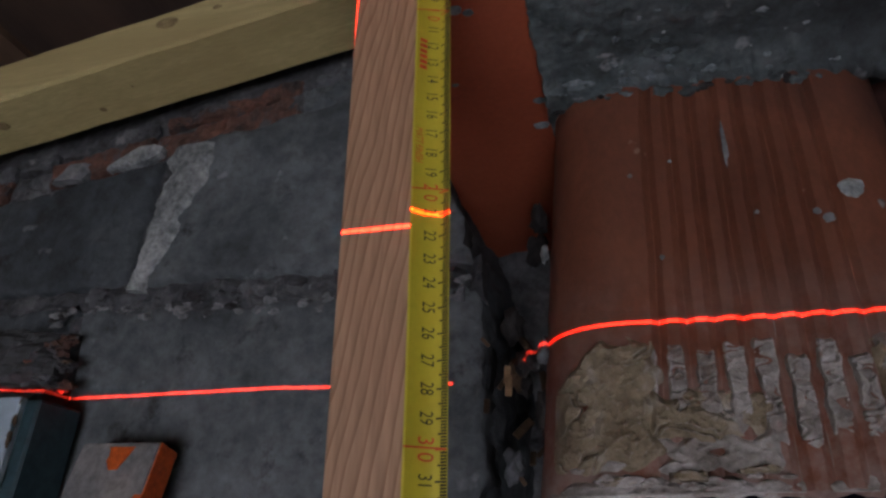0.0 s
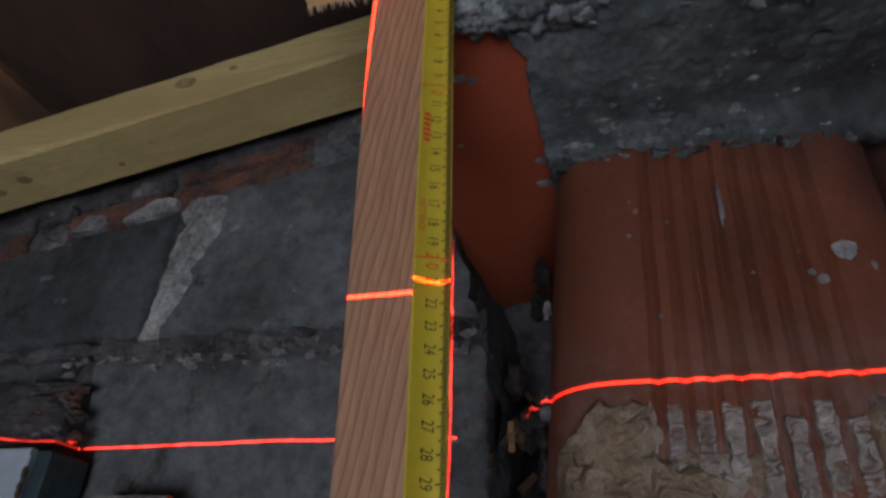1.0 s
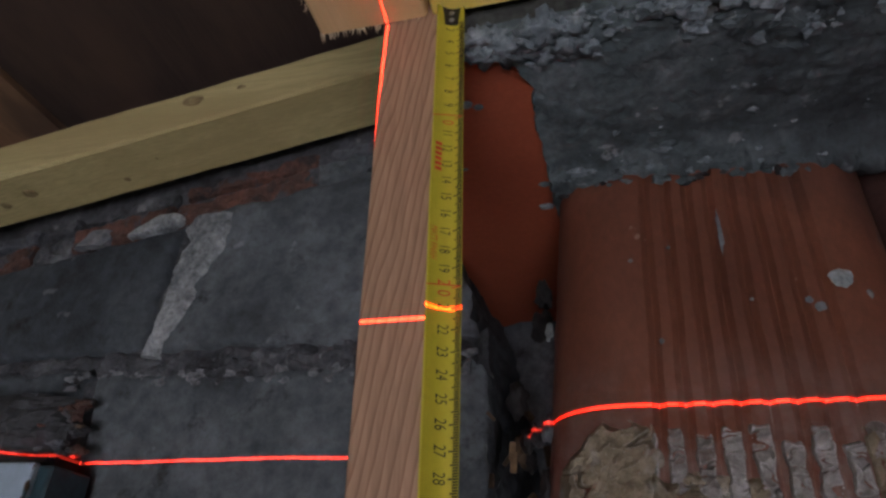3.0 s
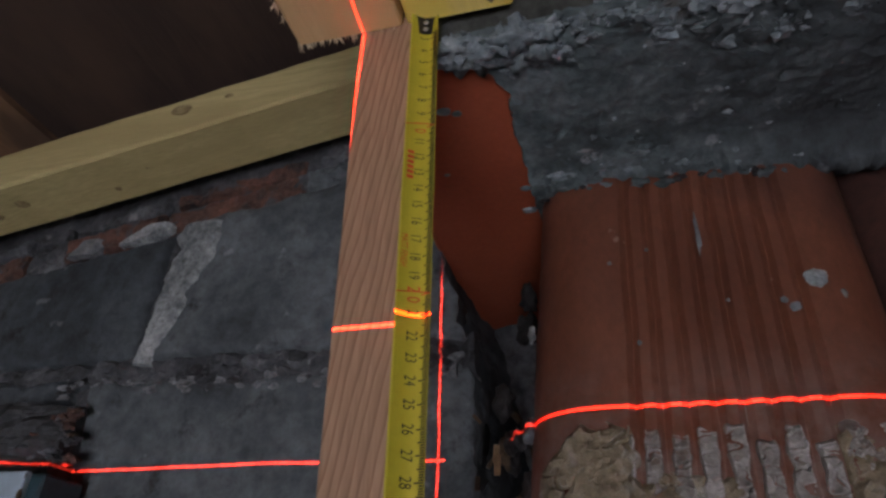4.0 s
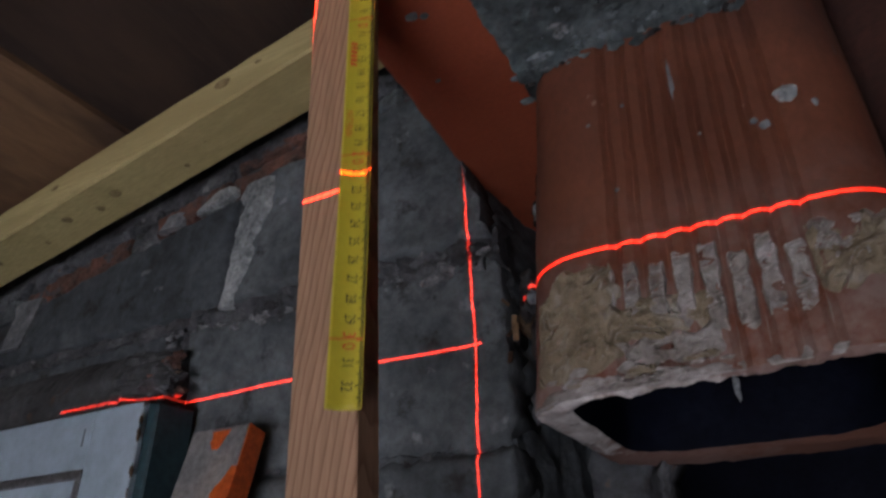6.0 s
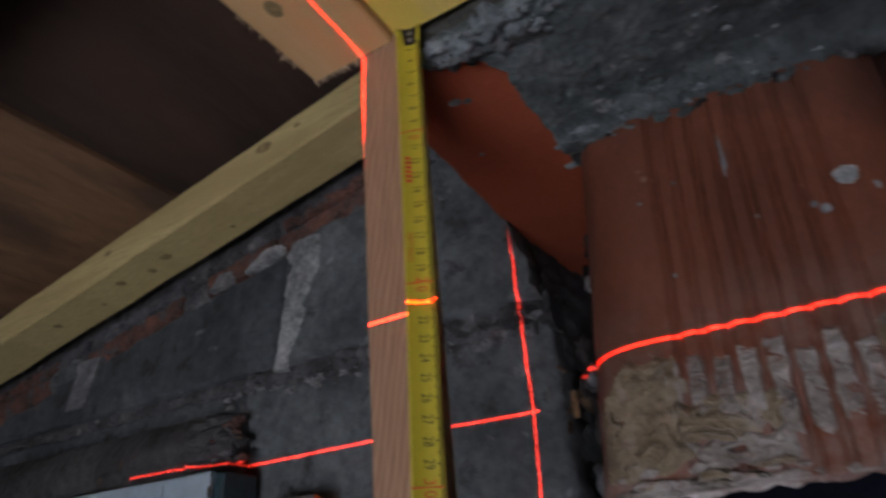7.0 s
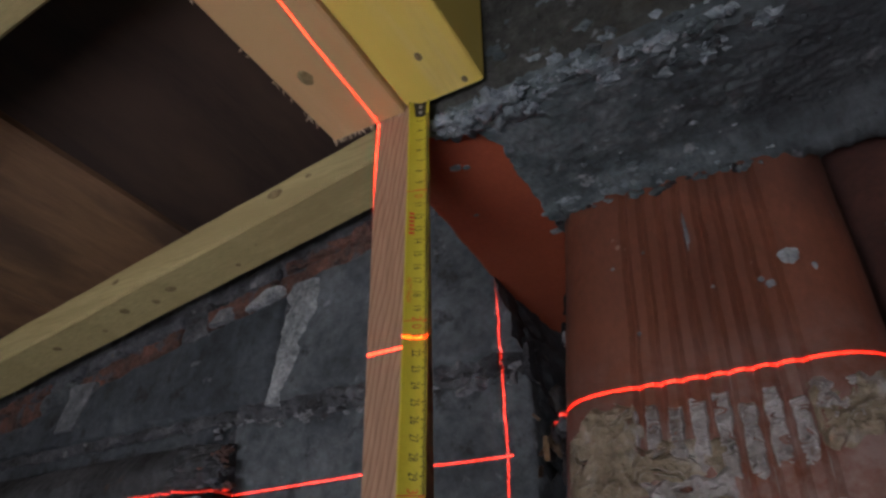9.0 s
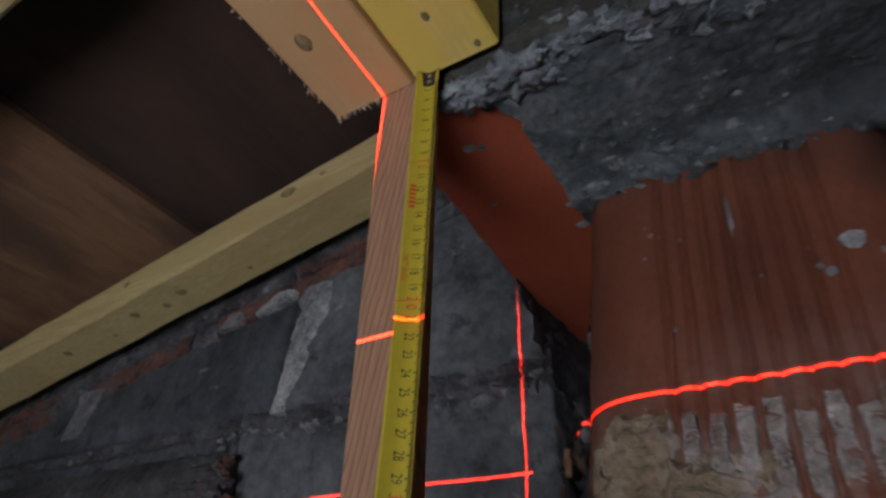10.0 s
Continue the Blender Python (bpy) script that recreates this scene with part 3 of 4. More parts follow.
part("lintel_underside", relief(under_face, 330, 260, (0, 0, 0.10)), M["slab"], lintel)
part("lintel_face", relief(front_face, 300, 170, (0, 0.05, 0)), M["dark_green"], lintel, "dark greenish rough concrete face")
part("lintel_body", box(1.34, 2.4, LY, 1.6, 1.69, 2.09), M["slab"], lintel)
part("lintel_body", box(0.40, 1.36, 1.012, 1.65, 1.69, 1.85), M["slab"], lintel)
rng = random.Random(5)
for k in range(385):
    q = rng.random()
    flat, up = 0.42, 0.0
    if k < 46:                                   # thick popcorn lumps from the joist end on
        x = 0.512 + 0.070 * q
        y = 0.6165 + (0.013 if x < 0.53 else 0.020) * rng.random()
        r, flat, up = 0.0042 + 0.0048 * rng.random(), 0.62, 0.002
    elif k < 150:                                # flaky crumbs along the arris
        x = 0.520 + 0.125 * q
        y = LY + abs(rng.gauss(0.001, 0.010))
        r, flat = 0.0016 + 0.0052 * rng.random() ** 1.6, 0.5
        up = 0.010 * rng.random() ** 2
    elif k < 225:                                # the pale streak that runs on
        x = 0.63 + 0.12 * q
        y = LY + abs(rng.gauss(0.0, 0.012)) + 0.12 * max(0.0, x - 0.68)
        r = 0.0014 + 0.0052 * rng.random() ** 1.6
    elif k < 300:                                # flakes along the liner
        x = 0.556 + 0.15 * q
        y = 0.756 - abs(rng.gauss(0, 0.020 if 0.595 < x < 0.635 else 0.008))
        r = 0.0010 + 0.0044 * rng.random() ** 2.2
    elif k < 350:                                # crumbs up the front face
        x, y, up = 0.564 + 0.17 * q, LY - 0.001, 0.050 * rng.random() ** 2.2
        r, flat = 0.0014 + 0.0036 * rng.random() ** 2, 0.8
    else:                                        # strays
        x, y = rng.uniform(0.56, 0.85), rng.uniform(LY + 0.01, 0.75)
        r = 0.0007 + 0.0026 * rng.random() ** 2.5
    z = SZ + under_relief(x, y) + up
    pale = k < 46 or (k % 5 < 3 if not 225 <= k < 300 else k % 3 == 0)
    part("concrete_lump", clump(x, y, z - 0.15 * r, r, (rng.uniform(0.8, 1.5), rng.uniform(0.6, 1.1), flat), k * 1.9, 3 if k < 46 else 2, 1.1), M["lump" if pale else "slab"], lintel, smooth=k < 46)


# clay ceiling panel let into the lintel's edge
def panel_face(u, v):
    y = 0.622 + v * 0.44
    x = 0.456 - 0.045 * (y - 0.72) + 0.003 * fbm(1, v * 9, 0) + u * 0.114
    return Vector((x, y, 1.687 + 0.0006 * fbm(x * 20, y * 20, 1) + 0.6 * edge_round(u, v, 0.11, 0.44, 0.004)))


panel = thing("clay_panel", "smooth orange clay ceiling block in the lintel edge", "ceiling block", (0.51, 0.8, 1.69))
part("clay_face", relief(panel_face, 40, 80, (0, 0, 0.06)), M["clay"], panel, smooth=True)
for k, (x, y, r) in enumerate(((0.502, 0.672, 0.004), (0.510, 0.676, 0.003), (0.487, 0.74, 0.002), (0.545, 0.77, 0.004), (0.543, 0.80, 0.005))):
    part("mortar_splash", clump(x, y, 1.687, r, (1.3, 0.9, 0.3), k * 5.0, 2), M["lump"], panel, "pale mortar splash")

# ---- the flue liners ----
PITCH = 0.01455
GROOVES = [0.6055 + PITCH * k for k in range(8)]


def flare(x, z):
    """The ribbed liner leans and widens downwards."""
    return x + (z - 1.5) * (0.075 - 0.045 * (x - 0.54) / 0.22)



def liner_outline(x0, x1, y0, y1, r, grooved, inset=0.0, back_r=0.0):
    """A rounded tube's plan, ribbed in front where grooved."""
    x0, x1, y0, y1 = x0 + inset, x1 - inset, y0 + inset, y1 - inset
    r, rb = r + inset * 0.2, max(back_r, r) + inset * 0.2
    pts = []
    n = 300
    for i in range(n + 1):
        x = x0 + r + (x1 - x0 - 2 * r) * i / n
        d = 0.0
        if grooved:
            for g in GROOVES:
                d = max(d, 0.0034 * max(0.0, 1 - abs(x - g) / 0.0042))
        pts.append((x, y0 + d))

    def corner(cx, cy, rr, start):
        for i in range(1, 12):
            a = radians(start + 90 * i / 12)
            pts.append((cx + rr * math.cos(a), cy + rr * math.sin(a)))
    corner(x1 - r, y0 + r, r, -90)
    pts.extend([(x1, y0 + r), (x1, (y0 + y1) / 2), (x1, y1 - rb)])
    corner(x1 - rb, y1 - rb, rb, 0)
    for i in range(13):
        pts.append((x1 - rb + (x0 + 2 * rb - x1) * i / 12, y1))
    corner(x0 + rb, y1 - rb, rb, 90)
    for i in range(9):
        pts.append((x0, y1 - rb + (y0 + r - y1 + rb) * i / 8))
    corner(x0 + r, y0 + r, r, 180)
    return pts


def chipped(x, y):
    """The front edge of the ribbed liner is chipped higher towards its far corner."""
    return 0.022 * max(0.0, x - 0.59) * max(0.0, min(1.0, (0.86 - y) / 0.08)) * (x < 0.7655)


def loft(outline, z0, z1, nz, ragged=0.0, lean=0.07, wob=0.0008, seed=0.0, bend=flare):
    """Walls of a tube from z0 (ragged) to z1; returns the bmesh and its lowest ring."""
    bm = bmesh.new()
    rows = []
    for j in range(nz + 1):
        row = []
        for x, y in outline:
            f = j / nz
            low = z0 + chipped(x, y) + ragged * fbm(x * 40 + seed, y * 40, 1.0)
            z = low + (z1 - low) * f
            w = wob * fbm(x * 25, y * 25, z * 25 + seed)
            row.append(bm.verts.new((bend(x, z) + w, y + lean * (z - 1.5) + w, z)))
        rows.append(row)
    n = len(outline)
    for r, q in zip(rows, rows[1:]):
        for k in range(n):
            bm.faces.new((r[k], r[(k + 1) % n], q[(k + 1) % n], q[k]))
    return bm


def rim_ring(outer, inner, z0, ragged, lean=0.07, seed=0.0, bend=flare):
    bm = bmesh.new()
    rows = []
    m = 8
    for j in range(m + 1):
        f = j / m
        row = []
        for (a, b), (c, d) in zip(outer, inner):
            x, y = a + f * (c - a), b + f * (d - b)
            edge = chipped(x, y) + ragged * fbm(x * 40 + seed, y * 40, 1.0)
            z = z0 + edge - 0.003 * math.sin(math.pi * f) + 0.0022 * fbm(x * 75, y * 75, 5, 3) * (0 < j < m)
            row.append(bm.verts.new((bend(x, z), y + lean * (z - 1.5), z)))
        rows.append(row)
    n = len(outer)
    for r, q in zip(rows, rows[1:]):
        for k in range(n):
            bm.faces.new((r[k], r[(k + 1) % n], q[(k + 1) % n], q[k]))
    return bm


FX0, FX1, FY0, FY1, FZ = 0.540, 0.762, 0.7425, 1.026, 1.410
out1 = liner_outline(FX0, FX1, FY0, FY1, 0.045, True, 0.0, 0.068)
in1 = liner_outline(FX0 + 0.023, FX1 - 0.018, FY0 + 0.009, FY1 - 0.073, 0.036, False, 0.0, 0.044)
flue = thing("flue_liner", "ribbed terracotta flue liner crusted with mortar at its open lower end", "flue liner", (0.65, 0.85, FZ))
part("liner_wall", loft(out1, FZ, 1.715, 60, 0.0014), M["liner"], flue, smooth=True)
part("liner_bore", loft(in1, FZ, 1.715, 12, 0.0014), M["unlit_black"], flue, "near-black inside", smooth=True)
part("chipped_rim", rim_ring(out1, in1, FZ, 0.0014), M["rim"], flue, "chipped rim with whitish mortar", smooth=True)


def front_y(x, z):
    r = 0.045
    y = FY0
    if x < FX0 + r:
        y = FY0 + r - math.sqrt(max(0, r * r - (FX0 + r - x) ** 2))
    elif x > FX1 - r:
        y = FY0 + r - math.sqrt(max(0, r * r - (x - FX1 + r) ** 2))
    return y + 0.07 * (z - 1.5)


def ramp01(a, b, t):
    f = max(0.0, min(1.0, (t - a) / (b - a)))
    return f * f * (3 - 2 * f)


def in_groove(x, z):
    """1 in the middle of a rib's valley, 0 on the ribs."""
    g = min(abs(x - q) for q in GROOVES)
    return 1 - ramp01(0.0020, 0.0034, g + 0.0011 * fbm(x * 30, 1.0, z * 90, 2))


def creases(x, z, seed, turn=0.5, scale=1.0):
    """Trowelled mortar: soft lumps cut by slanting folds."""
    a, b = x * math.cos(turn) + z * math.sin(turn), z * math.cos(turn) - x * math.sin(turn)
    w = 0.006 * fbm(x * 60, seed, z * 60, 2)
    lumps = fbm(a * 17 * scale, seed + 3, (b + w) * 34 * scale, 4)
    fold = fbm(a * 11 * scale + 7, seed + 5, (b + 1.5 * w) * 42 * scale, 2)
    return 0.0040 * lumps - 0.0034 * max(0.0, 1 - abs(fold) / 0.05) + 0.0011 * fbm(x * 150, seed, z * 150, 3)


def beige(x, z):
    """How far the thick beige mortar stands off the clay."""
    side = ramp01(0.546, 0.556, x) * (1 - ramp01(0.594, 0.604, x + 0.004 * fbm(1.0, 2.0, z * 80, 2)))
    top = 1.470 + 0.022 * ramp01(0.552, 0.574, x) + 0.007 * fbm(x * 85, 4.0, 0.0, 2)
    slap = side * ramp01(0.0, 0.007, top - z) * ramp01(1.418, 1.430, z + 0.010 * fbm(x * 40, 7.0, 1.0, 2))
    bare = ramp01(0.35, 0.6, 1 - math.hypot((x - 0.585) / 0.009, (z - 1.488) / 0.006))
    h = slap * (1 - bare) * (0.0080 + 1.9 * creases(x, z, 2.0))
    # the valleys smeared full in a band across the first ribs
    lo, hi = 1.436 + 0.006 * fbm(x * 60, 2.0, 3.0, 2), 1.458 + 0.006 * fbm(x * 75, 6.0, 3.0, 2)
    band = ramp01(0.594, 0.602, x) * (1 - ramp01(0.648, 0.657, x + 0.010 * fbm(2.0, 5.0, z * 50, 2)))
    band *= ramp01(lo - 0.004, lo + 0.003, z) * (1 - ramp01(hi - 0.004, hi + 0.004, z))
    h = max(h, band * (0.0062 + 1.8 * creases(x, z, 9.0, -0.3)))
    # the patch beyond the last rib
    far = ramp01(0.704, 0.712, x) * (1 - ramp01(0.750, 0.758, x))
    far *= ramp01(1.444, 1.454, z + 0.012 * fbm(x * 55, 3.0, 0.0, 2)) * (1 - ramp01(1.480, 1.490, z - 0.010 * fbm(x * 60, 9.0, 0.0, 2)))
    h = max(h, far * (0.0050 + 1.9 * creases(x, z, 14.0, 0.9, 1.3)))
    return h - 0.0012 - 0.0030 * (1 - ramp01(0.0, 0.0012, h))


def whitish(x, z):
    """Thin whitish lime on the ribs, along the edge and in patches."""
    rib = math.floor((x - GROOVES[0]) / PITCH)
    top = 1.486 + 0.005 * fbm(rib * 3.7, 8.0, 0.0, 1) + 0.003 * fbm(x * 120, 8.0, 1.0, 2)
    if rib in (4, 6):
        top -= 0.009
    low = 1.446 if rib < 3 else 1.438 - 0.006 * fbm(rib * 2.3, 1.0, 4.0, 1)
    on = ramp01(0.598, 0.604, x) * (1 - ramp01(0.702, 0.708, x)) * (1 - in_groove(x, z))
    h = on * ramp01(low - 0.006, low + 0.006, z + 0.008 * fbm(x * 90, 2.0, z * 60, 2)) * (1 - ramp01(top - 0.003, top + 0.001, z))
    h *= 0.0036 + 0.0034 * fbm(x * 70, 5.0, z * 85, 3) - 0.0030 * max(0.0, 1 - abs(fbm(x * 40, 11.0, z * 110, 2)) / 0.08)
    # broken strips near the edge, with bare clay between
    strip = ramp01(0.552, 0.566, x) * (1 - ramp01(0.650, 0.660, x)) * ramp01(1.418, 1.424, z) * (1 - ramp01(1.434, 1.440, z + 0.006 * fbm(x * 60, 5.0, 1.0, 2)))
    holes = ramp01(-0.12, 0.10, fbm(x * 48, 13.0, z * 95, 2) + 0.18)
    h = max(h, strip * holes * (0.0034 + 0.0028 * fbm(x * 90, 6.0, z * 90, 3)))
    edge = 1 - ramp01(1.4125, 1.4165, z - chipped(x, 0.74) + 0.004 * fbm(x * 50, 3.0, 6.0, 2))
    edge *= 1 - 0.8 * ramp01(0.63, 0.67, x)
    h = max(h, edge * (0.0026 + 0.003 * fbm(x * 60, 7.0, z * 120, 3)))
    far = ramp01(0.706, 0.714, x) * (1 - ramp01(0.752, 0.759, x)) * ramp01(1.448, 1.458, z) * (1 - ramp01(1.478, 1.490, z))
    h = max(h, far * (0.0010 + 0.0085 * fbm(x * 75, 15.0, z * 75, 4)))
    return h - 0.0008 - 0.0030 * (1 - ramp01(0.0, 0.0008, h))


def coat(height):
    def at(u, v):
        x = FX0 + 0.003 + u * (FX1 - FX0 - 0.006)
        zb = FZ - 0.001 + chipped(x, 0.74)
        z = zb + v * (1.502 - zb)
        return Vector((flare(x, z), front_y(x, z) - max(height(x, z), -0.0035), z))
    return at


part("mortar_crust", relief(coat(beige), 400, 170, (0, 0.006, 0), True), M["crust"], flue, "trowelled beige lime mortar", smooth=True)
part("lime_film", relief(coat(whitish), 400, 170, (0, 0.006, 0), True), M["lime"], flue, "thin whitish lime mortar on the ribs", smooth=True)
for k, (x, z, r) in enumerate(((0.720, 1.5755, 0.0066), (0.704, 1.557, 0.0032), (0.699, 1.562, 0.0022), (0.60, 1.60, 0.0016), (0.625, 1.608, 0.0014))):
    part("mortar_splash", clump(x, front_y(x, z) - 0.0005, z, r, (1.0, 0.22, 0.95), k * 4.0 + 2, 3, 0.25), M["smear" if k == 0 else "faint"], flue, "pale mortar splash")

for k, (x, z, r, key, tall) in enumerate((
                                          (0.659, 1.614, 0.0016, "faint", 11.0), (0.7475, 1.634, 0.0034, "faint", 4.0), (0.7525, 1.612, 0.0030, "faint", 4.5), (0.757, 1.585, 0.0018, "faint", 6.0), (0.745, 1.650, 0.0024, "faint", 2.0),
                                          (0.612, 1.540, 0.0014, "faint", 1.2), (0.668, 1.565, 0.0012, "faint", 1.0), (0.731, 1.563, 0.0030, "faint", 1.4))):
    part("mortar_splash", clump(x, front_y(x, z) - 0.0002, z, r, (1.0, 0.10, tall), k * 4.0 + 52, 3, 0.5), M[key], flue, "mortar left on the clay", smooth=True)
for k in range(22):                               # dabs where the liner meets the slab, every third near-black
    x = 0.558 + 0.178 * rng.random()
    r = 0.0016 + 0.0028 * rng.random() ** 1.6
    z = 1.673 - 0.03 * (x - 0.555) - 0.006 * rng.random()
    part("mortar_splash", clump(x, front_y(x, z) - 0.0002, z, r, (rng.uniform(0.8, 1.6), 0.5, 0.8), k * 3.1 + 7, 3, 0.9), M["slab" if k % 3 else "dark_stone"], flue, "mortar left on the clay", smooth=True)
for k in range(40):                               # whitish mortar stuck round the near rim
    f = rng.random()
    r = 0.0018 + 0.0036 * rng.random() ** 1.7
    if k < 26:                                    # along the side
        x, y, z = FX0 + 0.005 + 0.012 * rng.random() ** 2, 0.775 + 0.15 * f, FZ - 0.001 + 0.004 * rng.random()
        shape = (0.8, 1.4, 0.6)
    else:                                         # along the front
        x = 0.558 + 0.106 * f
        z = FZ + chipped(x, 0.74) + 0.001 + 0.010 * rng.random() ** 1.5
        y = front_y(x, z) - 0.003
        shape = (1.7, 0.5, 0.55)
    part("mortar_lump", clump(flare(x, z), y + (0.07 * (z - 1.5) if k < 26 else 0), z, r, shape, k * 2.7 + 90, 3, 0.7), M["lime" if k % 3 else "crust"], flue, "whitish mortar lump", smooth=True)
part("drip", clump(0.645, 0.9385, 1.452, 0.010, (0.22, 0.2, 1.1), 4, 3, 0.4), M["smear"], flue, "pale dried drip inside")
flue2 = thing("flue_liner", "terracotta flue liner standing beside the ribbed one, coloured as in shade", "flue liner", (0.87, 0.88, 1.42))
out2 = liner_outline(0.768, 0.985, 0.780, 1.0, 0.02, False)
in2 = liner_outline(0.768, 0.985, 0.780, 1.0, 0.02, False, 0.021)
part("liner_wall", loft(out2, 1.42, 1.715, 30, 0.003, 0.03, 0.001, 4.0, lambda x, z: x), M["shaded_liner"], flue2, smooth=True)
part("liner_bore", loft(in2, 1.42, 1.715, 8, 0.003, 0.03, 0.001, 4.0, lambda x, z: x), M["unlit_black"], flue2, smooth=True)
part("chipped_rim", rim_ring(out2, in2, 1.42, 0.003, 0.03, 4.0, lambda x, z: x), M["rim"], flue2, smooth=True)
for k, (x, z, r) in enumerate(((0.789, 1.598, 0.0030), (0.774, 1.550, 0.0026))):
    part("mortar_splash", clump(x, 0.777 + 0.03 * (z - 1.5), z, r, (0.8, 0.3, 1.4), k * 4.0 + 31, 3, 0.4), M["smear"], flue2, "pale mortar splash")

# ---- timbers ----
JZ, JEND = 1.700, 0.6070


def splinters(x0, x1, y, z, count, seed, long=0.008):
    r = random.Random(seed)
    bm = bmesh.new()
    for _ in range(count):
        x = x0 + (x1 - x0) * r.random()
        L, w = long * (0.3 + r.random()), 0.0004 + 0.0006 * r.random()
        tip = Vector((x + r.uniform(-0.003, 0.003), y + L, z - 0.001 - r.uniform(-0.002, 0.004)))
        a, b, c = (bm.verts.new(p) for p in ((x - w, y - 0.001, z), (x + w, y - 0.001, z), (x, y - 0.001, z + 2 * w)))
        d = bm.verts.new(tip)
        for f in ((a, b, c), (a, b, d), (b, c, d), (c, a, d)):
            bm.faces.new(f)
    return bm


def joist(name, label, x0, x1, key, seed):
    ob = thing(name, label, "joist", (0, 0, 0), "joists")
    b = beam("y", 3.0, x1 - x0, 0.145, 160, 0.0018, 0.0016, seed)
    bmesh.ops.translate(b, verts=b.verts, vec=(x0, JEND - 3.0, JZ))
    part("beam", b, M[key], ob)
    return ob


ja = joist("ceiling_joist", "pale sawn pine joist with a splintered end", 0.4230, 0.4925, "joist_a", 1.0)
jb = joist("ceiling_joist", "yellow treated pine joist beside the pale one", 0.4955, 0.5605, "joist_b", 6.0)
part("splinters", splinters(0.4225, 0.462, JEND, JZ + 0.001, 44, 3, 0.0042), M["fibre"], ja, "torn wood fibres", kind="stuff")
part("splinters", splinters(0.458, 0.492, JEND, JZ + 0.001, 22, 8, 0.003), M["fibre"], ja, "torn wood fibres", kind="stuff")


def edge_fuzz(x, ya, yb, z, count, seed):
    r = random.Random(seed)
    bm = bmesh.new()
    for _ in range(count):
        y = ya + (yb - ya) * r.random()
        L = 0.0008 + 0.004 * r.random() ** 4
        w = 0.0006
        p = [(x, y - w, z), (x, y + w * 3, z), (x + 0.001, y, z + w), (x - L, y + r.uniform(-0.002, 0.006), z - r.uniform(0, 0.002))]
        a, b, c, d = (bm.verts.new(q) for q in p)
        for f in ((a, b, c), (a, b, d), (b, c, d), (c, a, d)):
            bm.faces.new(f)
    return bm


part("fuzzy_edge", edge_fuzz(0.4217, 0.30, JEND, JZ + 0.001, 40, 4), M["fibre"], ja, "torn wood fibres", kind="stuff")
for owner, x, y, r in ((ja, 0.4465, 0.5425, 0.0052), (jb, 0.5285, 0.566, 0.0026), (jb, 0.548, 0.600, 0.0022), (ja, 0.478, 0.44, 0.004)):
    part("knot", clump(x, y, JZ - 0.0002, r, (1.0, 1.4, 0.34), x * 90, 3, 0.15), M["knot"], owner, "brown knot")

# rafter against the wall, and its neighbour

def rafter(y0, label, seed):
    ob = thing("rafter", label, "rafter", (0, 0, 0), "rafters")
    b = beam("x", 2.75, 0.071, 0.051, 130, 0.003, 0.0018, seed)
    bmesh.ops.transform(b, matrix=Matrix.Translation((-2.2, y0, 1.7785 - 2.2 * RS)) @ pose(0, 0, 0, 0, -math.degrees(math.atan(RS))), verts=b.verts)
    part("beam", b, M["rafter"], ob)
    return ob


r1 = rafter(0.769, "yellowish treated timber rafter lying along the block wall", 3.0)
r2 = rafter(0.374, "yellowish treated timber rafter under the roof boards", 9.0)
for x, y, r in ((0.187, None, 0.0085), (-0.10, None, 0.006), (0.24, None, 0.004), (0.02, None, 0.004),
                (-0.020, 0.800, 0.0085), (-0.055, 0.808, 0.006), (-0.105, 0.797, 0.008), (-0.165, 0.812, 0.006), (0.085, 0.818, 0.005), (0.13, 0.80, 0.004), (-0.25, 0.80, 0.007)):
    z = 1.7785 + RS * x
    spot = (x, 0.7695, z + 0.034, r, (1.5, 0.12, 0.8)) if y is None else (x, y, z + 0.0006, r, (1.5, 0.8, 0.12))
    part("knot", clump(*spot, x * 50 + 3, 3, 0.2), M["knot"], r1, "brown knot")

# the batten that hangs from the joists
batten = thing("batten", "planed reddish pine batten fixed upright to the joist end", "batten", (0.487, 0.63, 1.7))
b = bmesh.new()
rings = []
for i in range(61):
    f = i / 60
    z = 1.760 - f * 0.96
    xl = 0.4640 + 0.036 * (1.70 - z)
    xr = 0.5032 + 0.029 * (1.70 - z)
    y0, y1 = 0.6082, 0.6255
    e = 0.0008
    rings.append([b.verts.new(p) for p in ((xl + e, y0, z), (xr - e, y0, z), (xr, y0 + e, z), (xr, y1 - e, z), (xr - e, y1, z), (xl + e, y1, z), (xl, y1 - e, z), (xl, y0 + e, z))])
for r, q in zip(rings, rings[1:]):
    for k in range(8):
        b.faces.new((r[k], r[(k + 1) % 8], q[(k + 1) % 8], q[k]))
b.faces.new(rings[0])
b.faces.new(rings[-1])
part("batten_body", b, M["batten"], batten)

# ---- the steel tape ----
tape = thing("tape_measure", "yellow steel tape blade with black centimetre numbers hooked on the joist", "tape measure", (0.508, 0.605, 1.70))


def tape_at(s, z):
    """A point of the blade's face: s across (-1 left edge, 1 right edge) at height z."""
    d = 1.70 - z
    xc = 0.5082 + 0.023 * d
    yc = 0.6050 - 0.016 * d - 0.03 * max(0.0, d - 0.2) ** 1.3
    turn = min(1.0, max(0.0, (d - 0.16) / 0.12))     # the blade twists a little lower down
    return Vector((xc + 0.0007 * turn + s * 0.0075 * (1 - 0.14 * turn), yc - 0.0030 * turn * (1 - s) / 2 - 0.0035 * (s - 0.15) ** 2 + 0.0012 * s, z))


def blade(u, v):
    return tape_at(u * 2 - 1, 1.380 + v * 0.319)


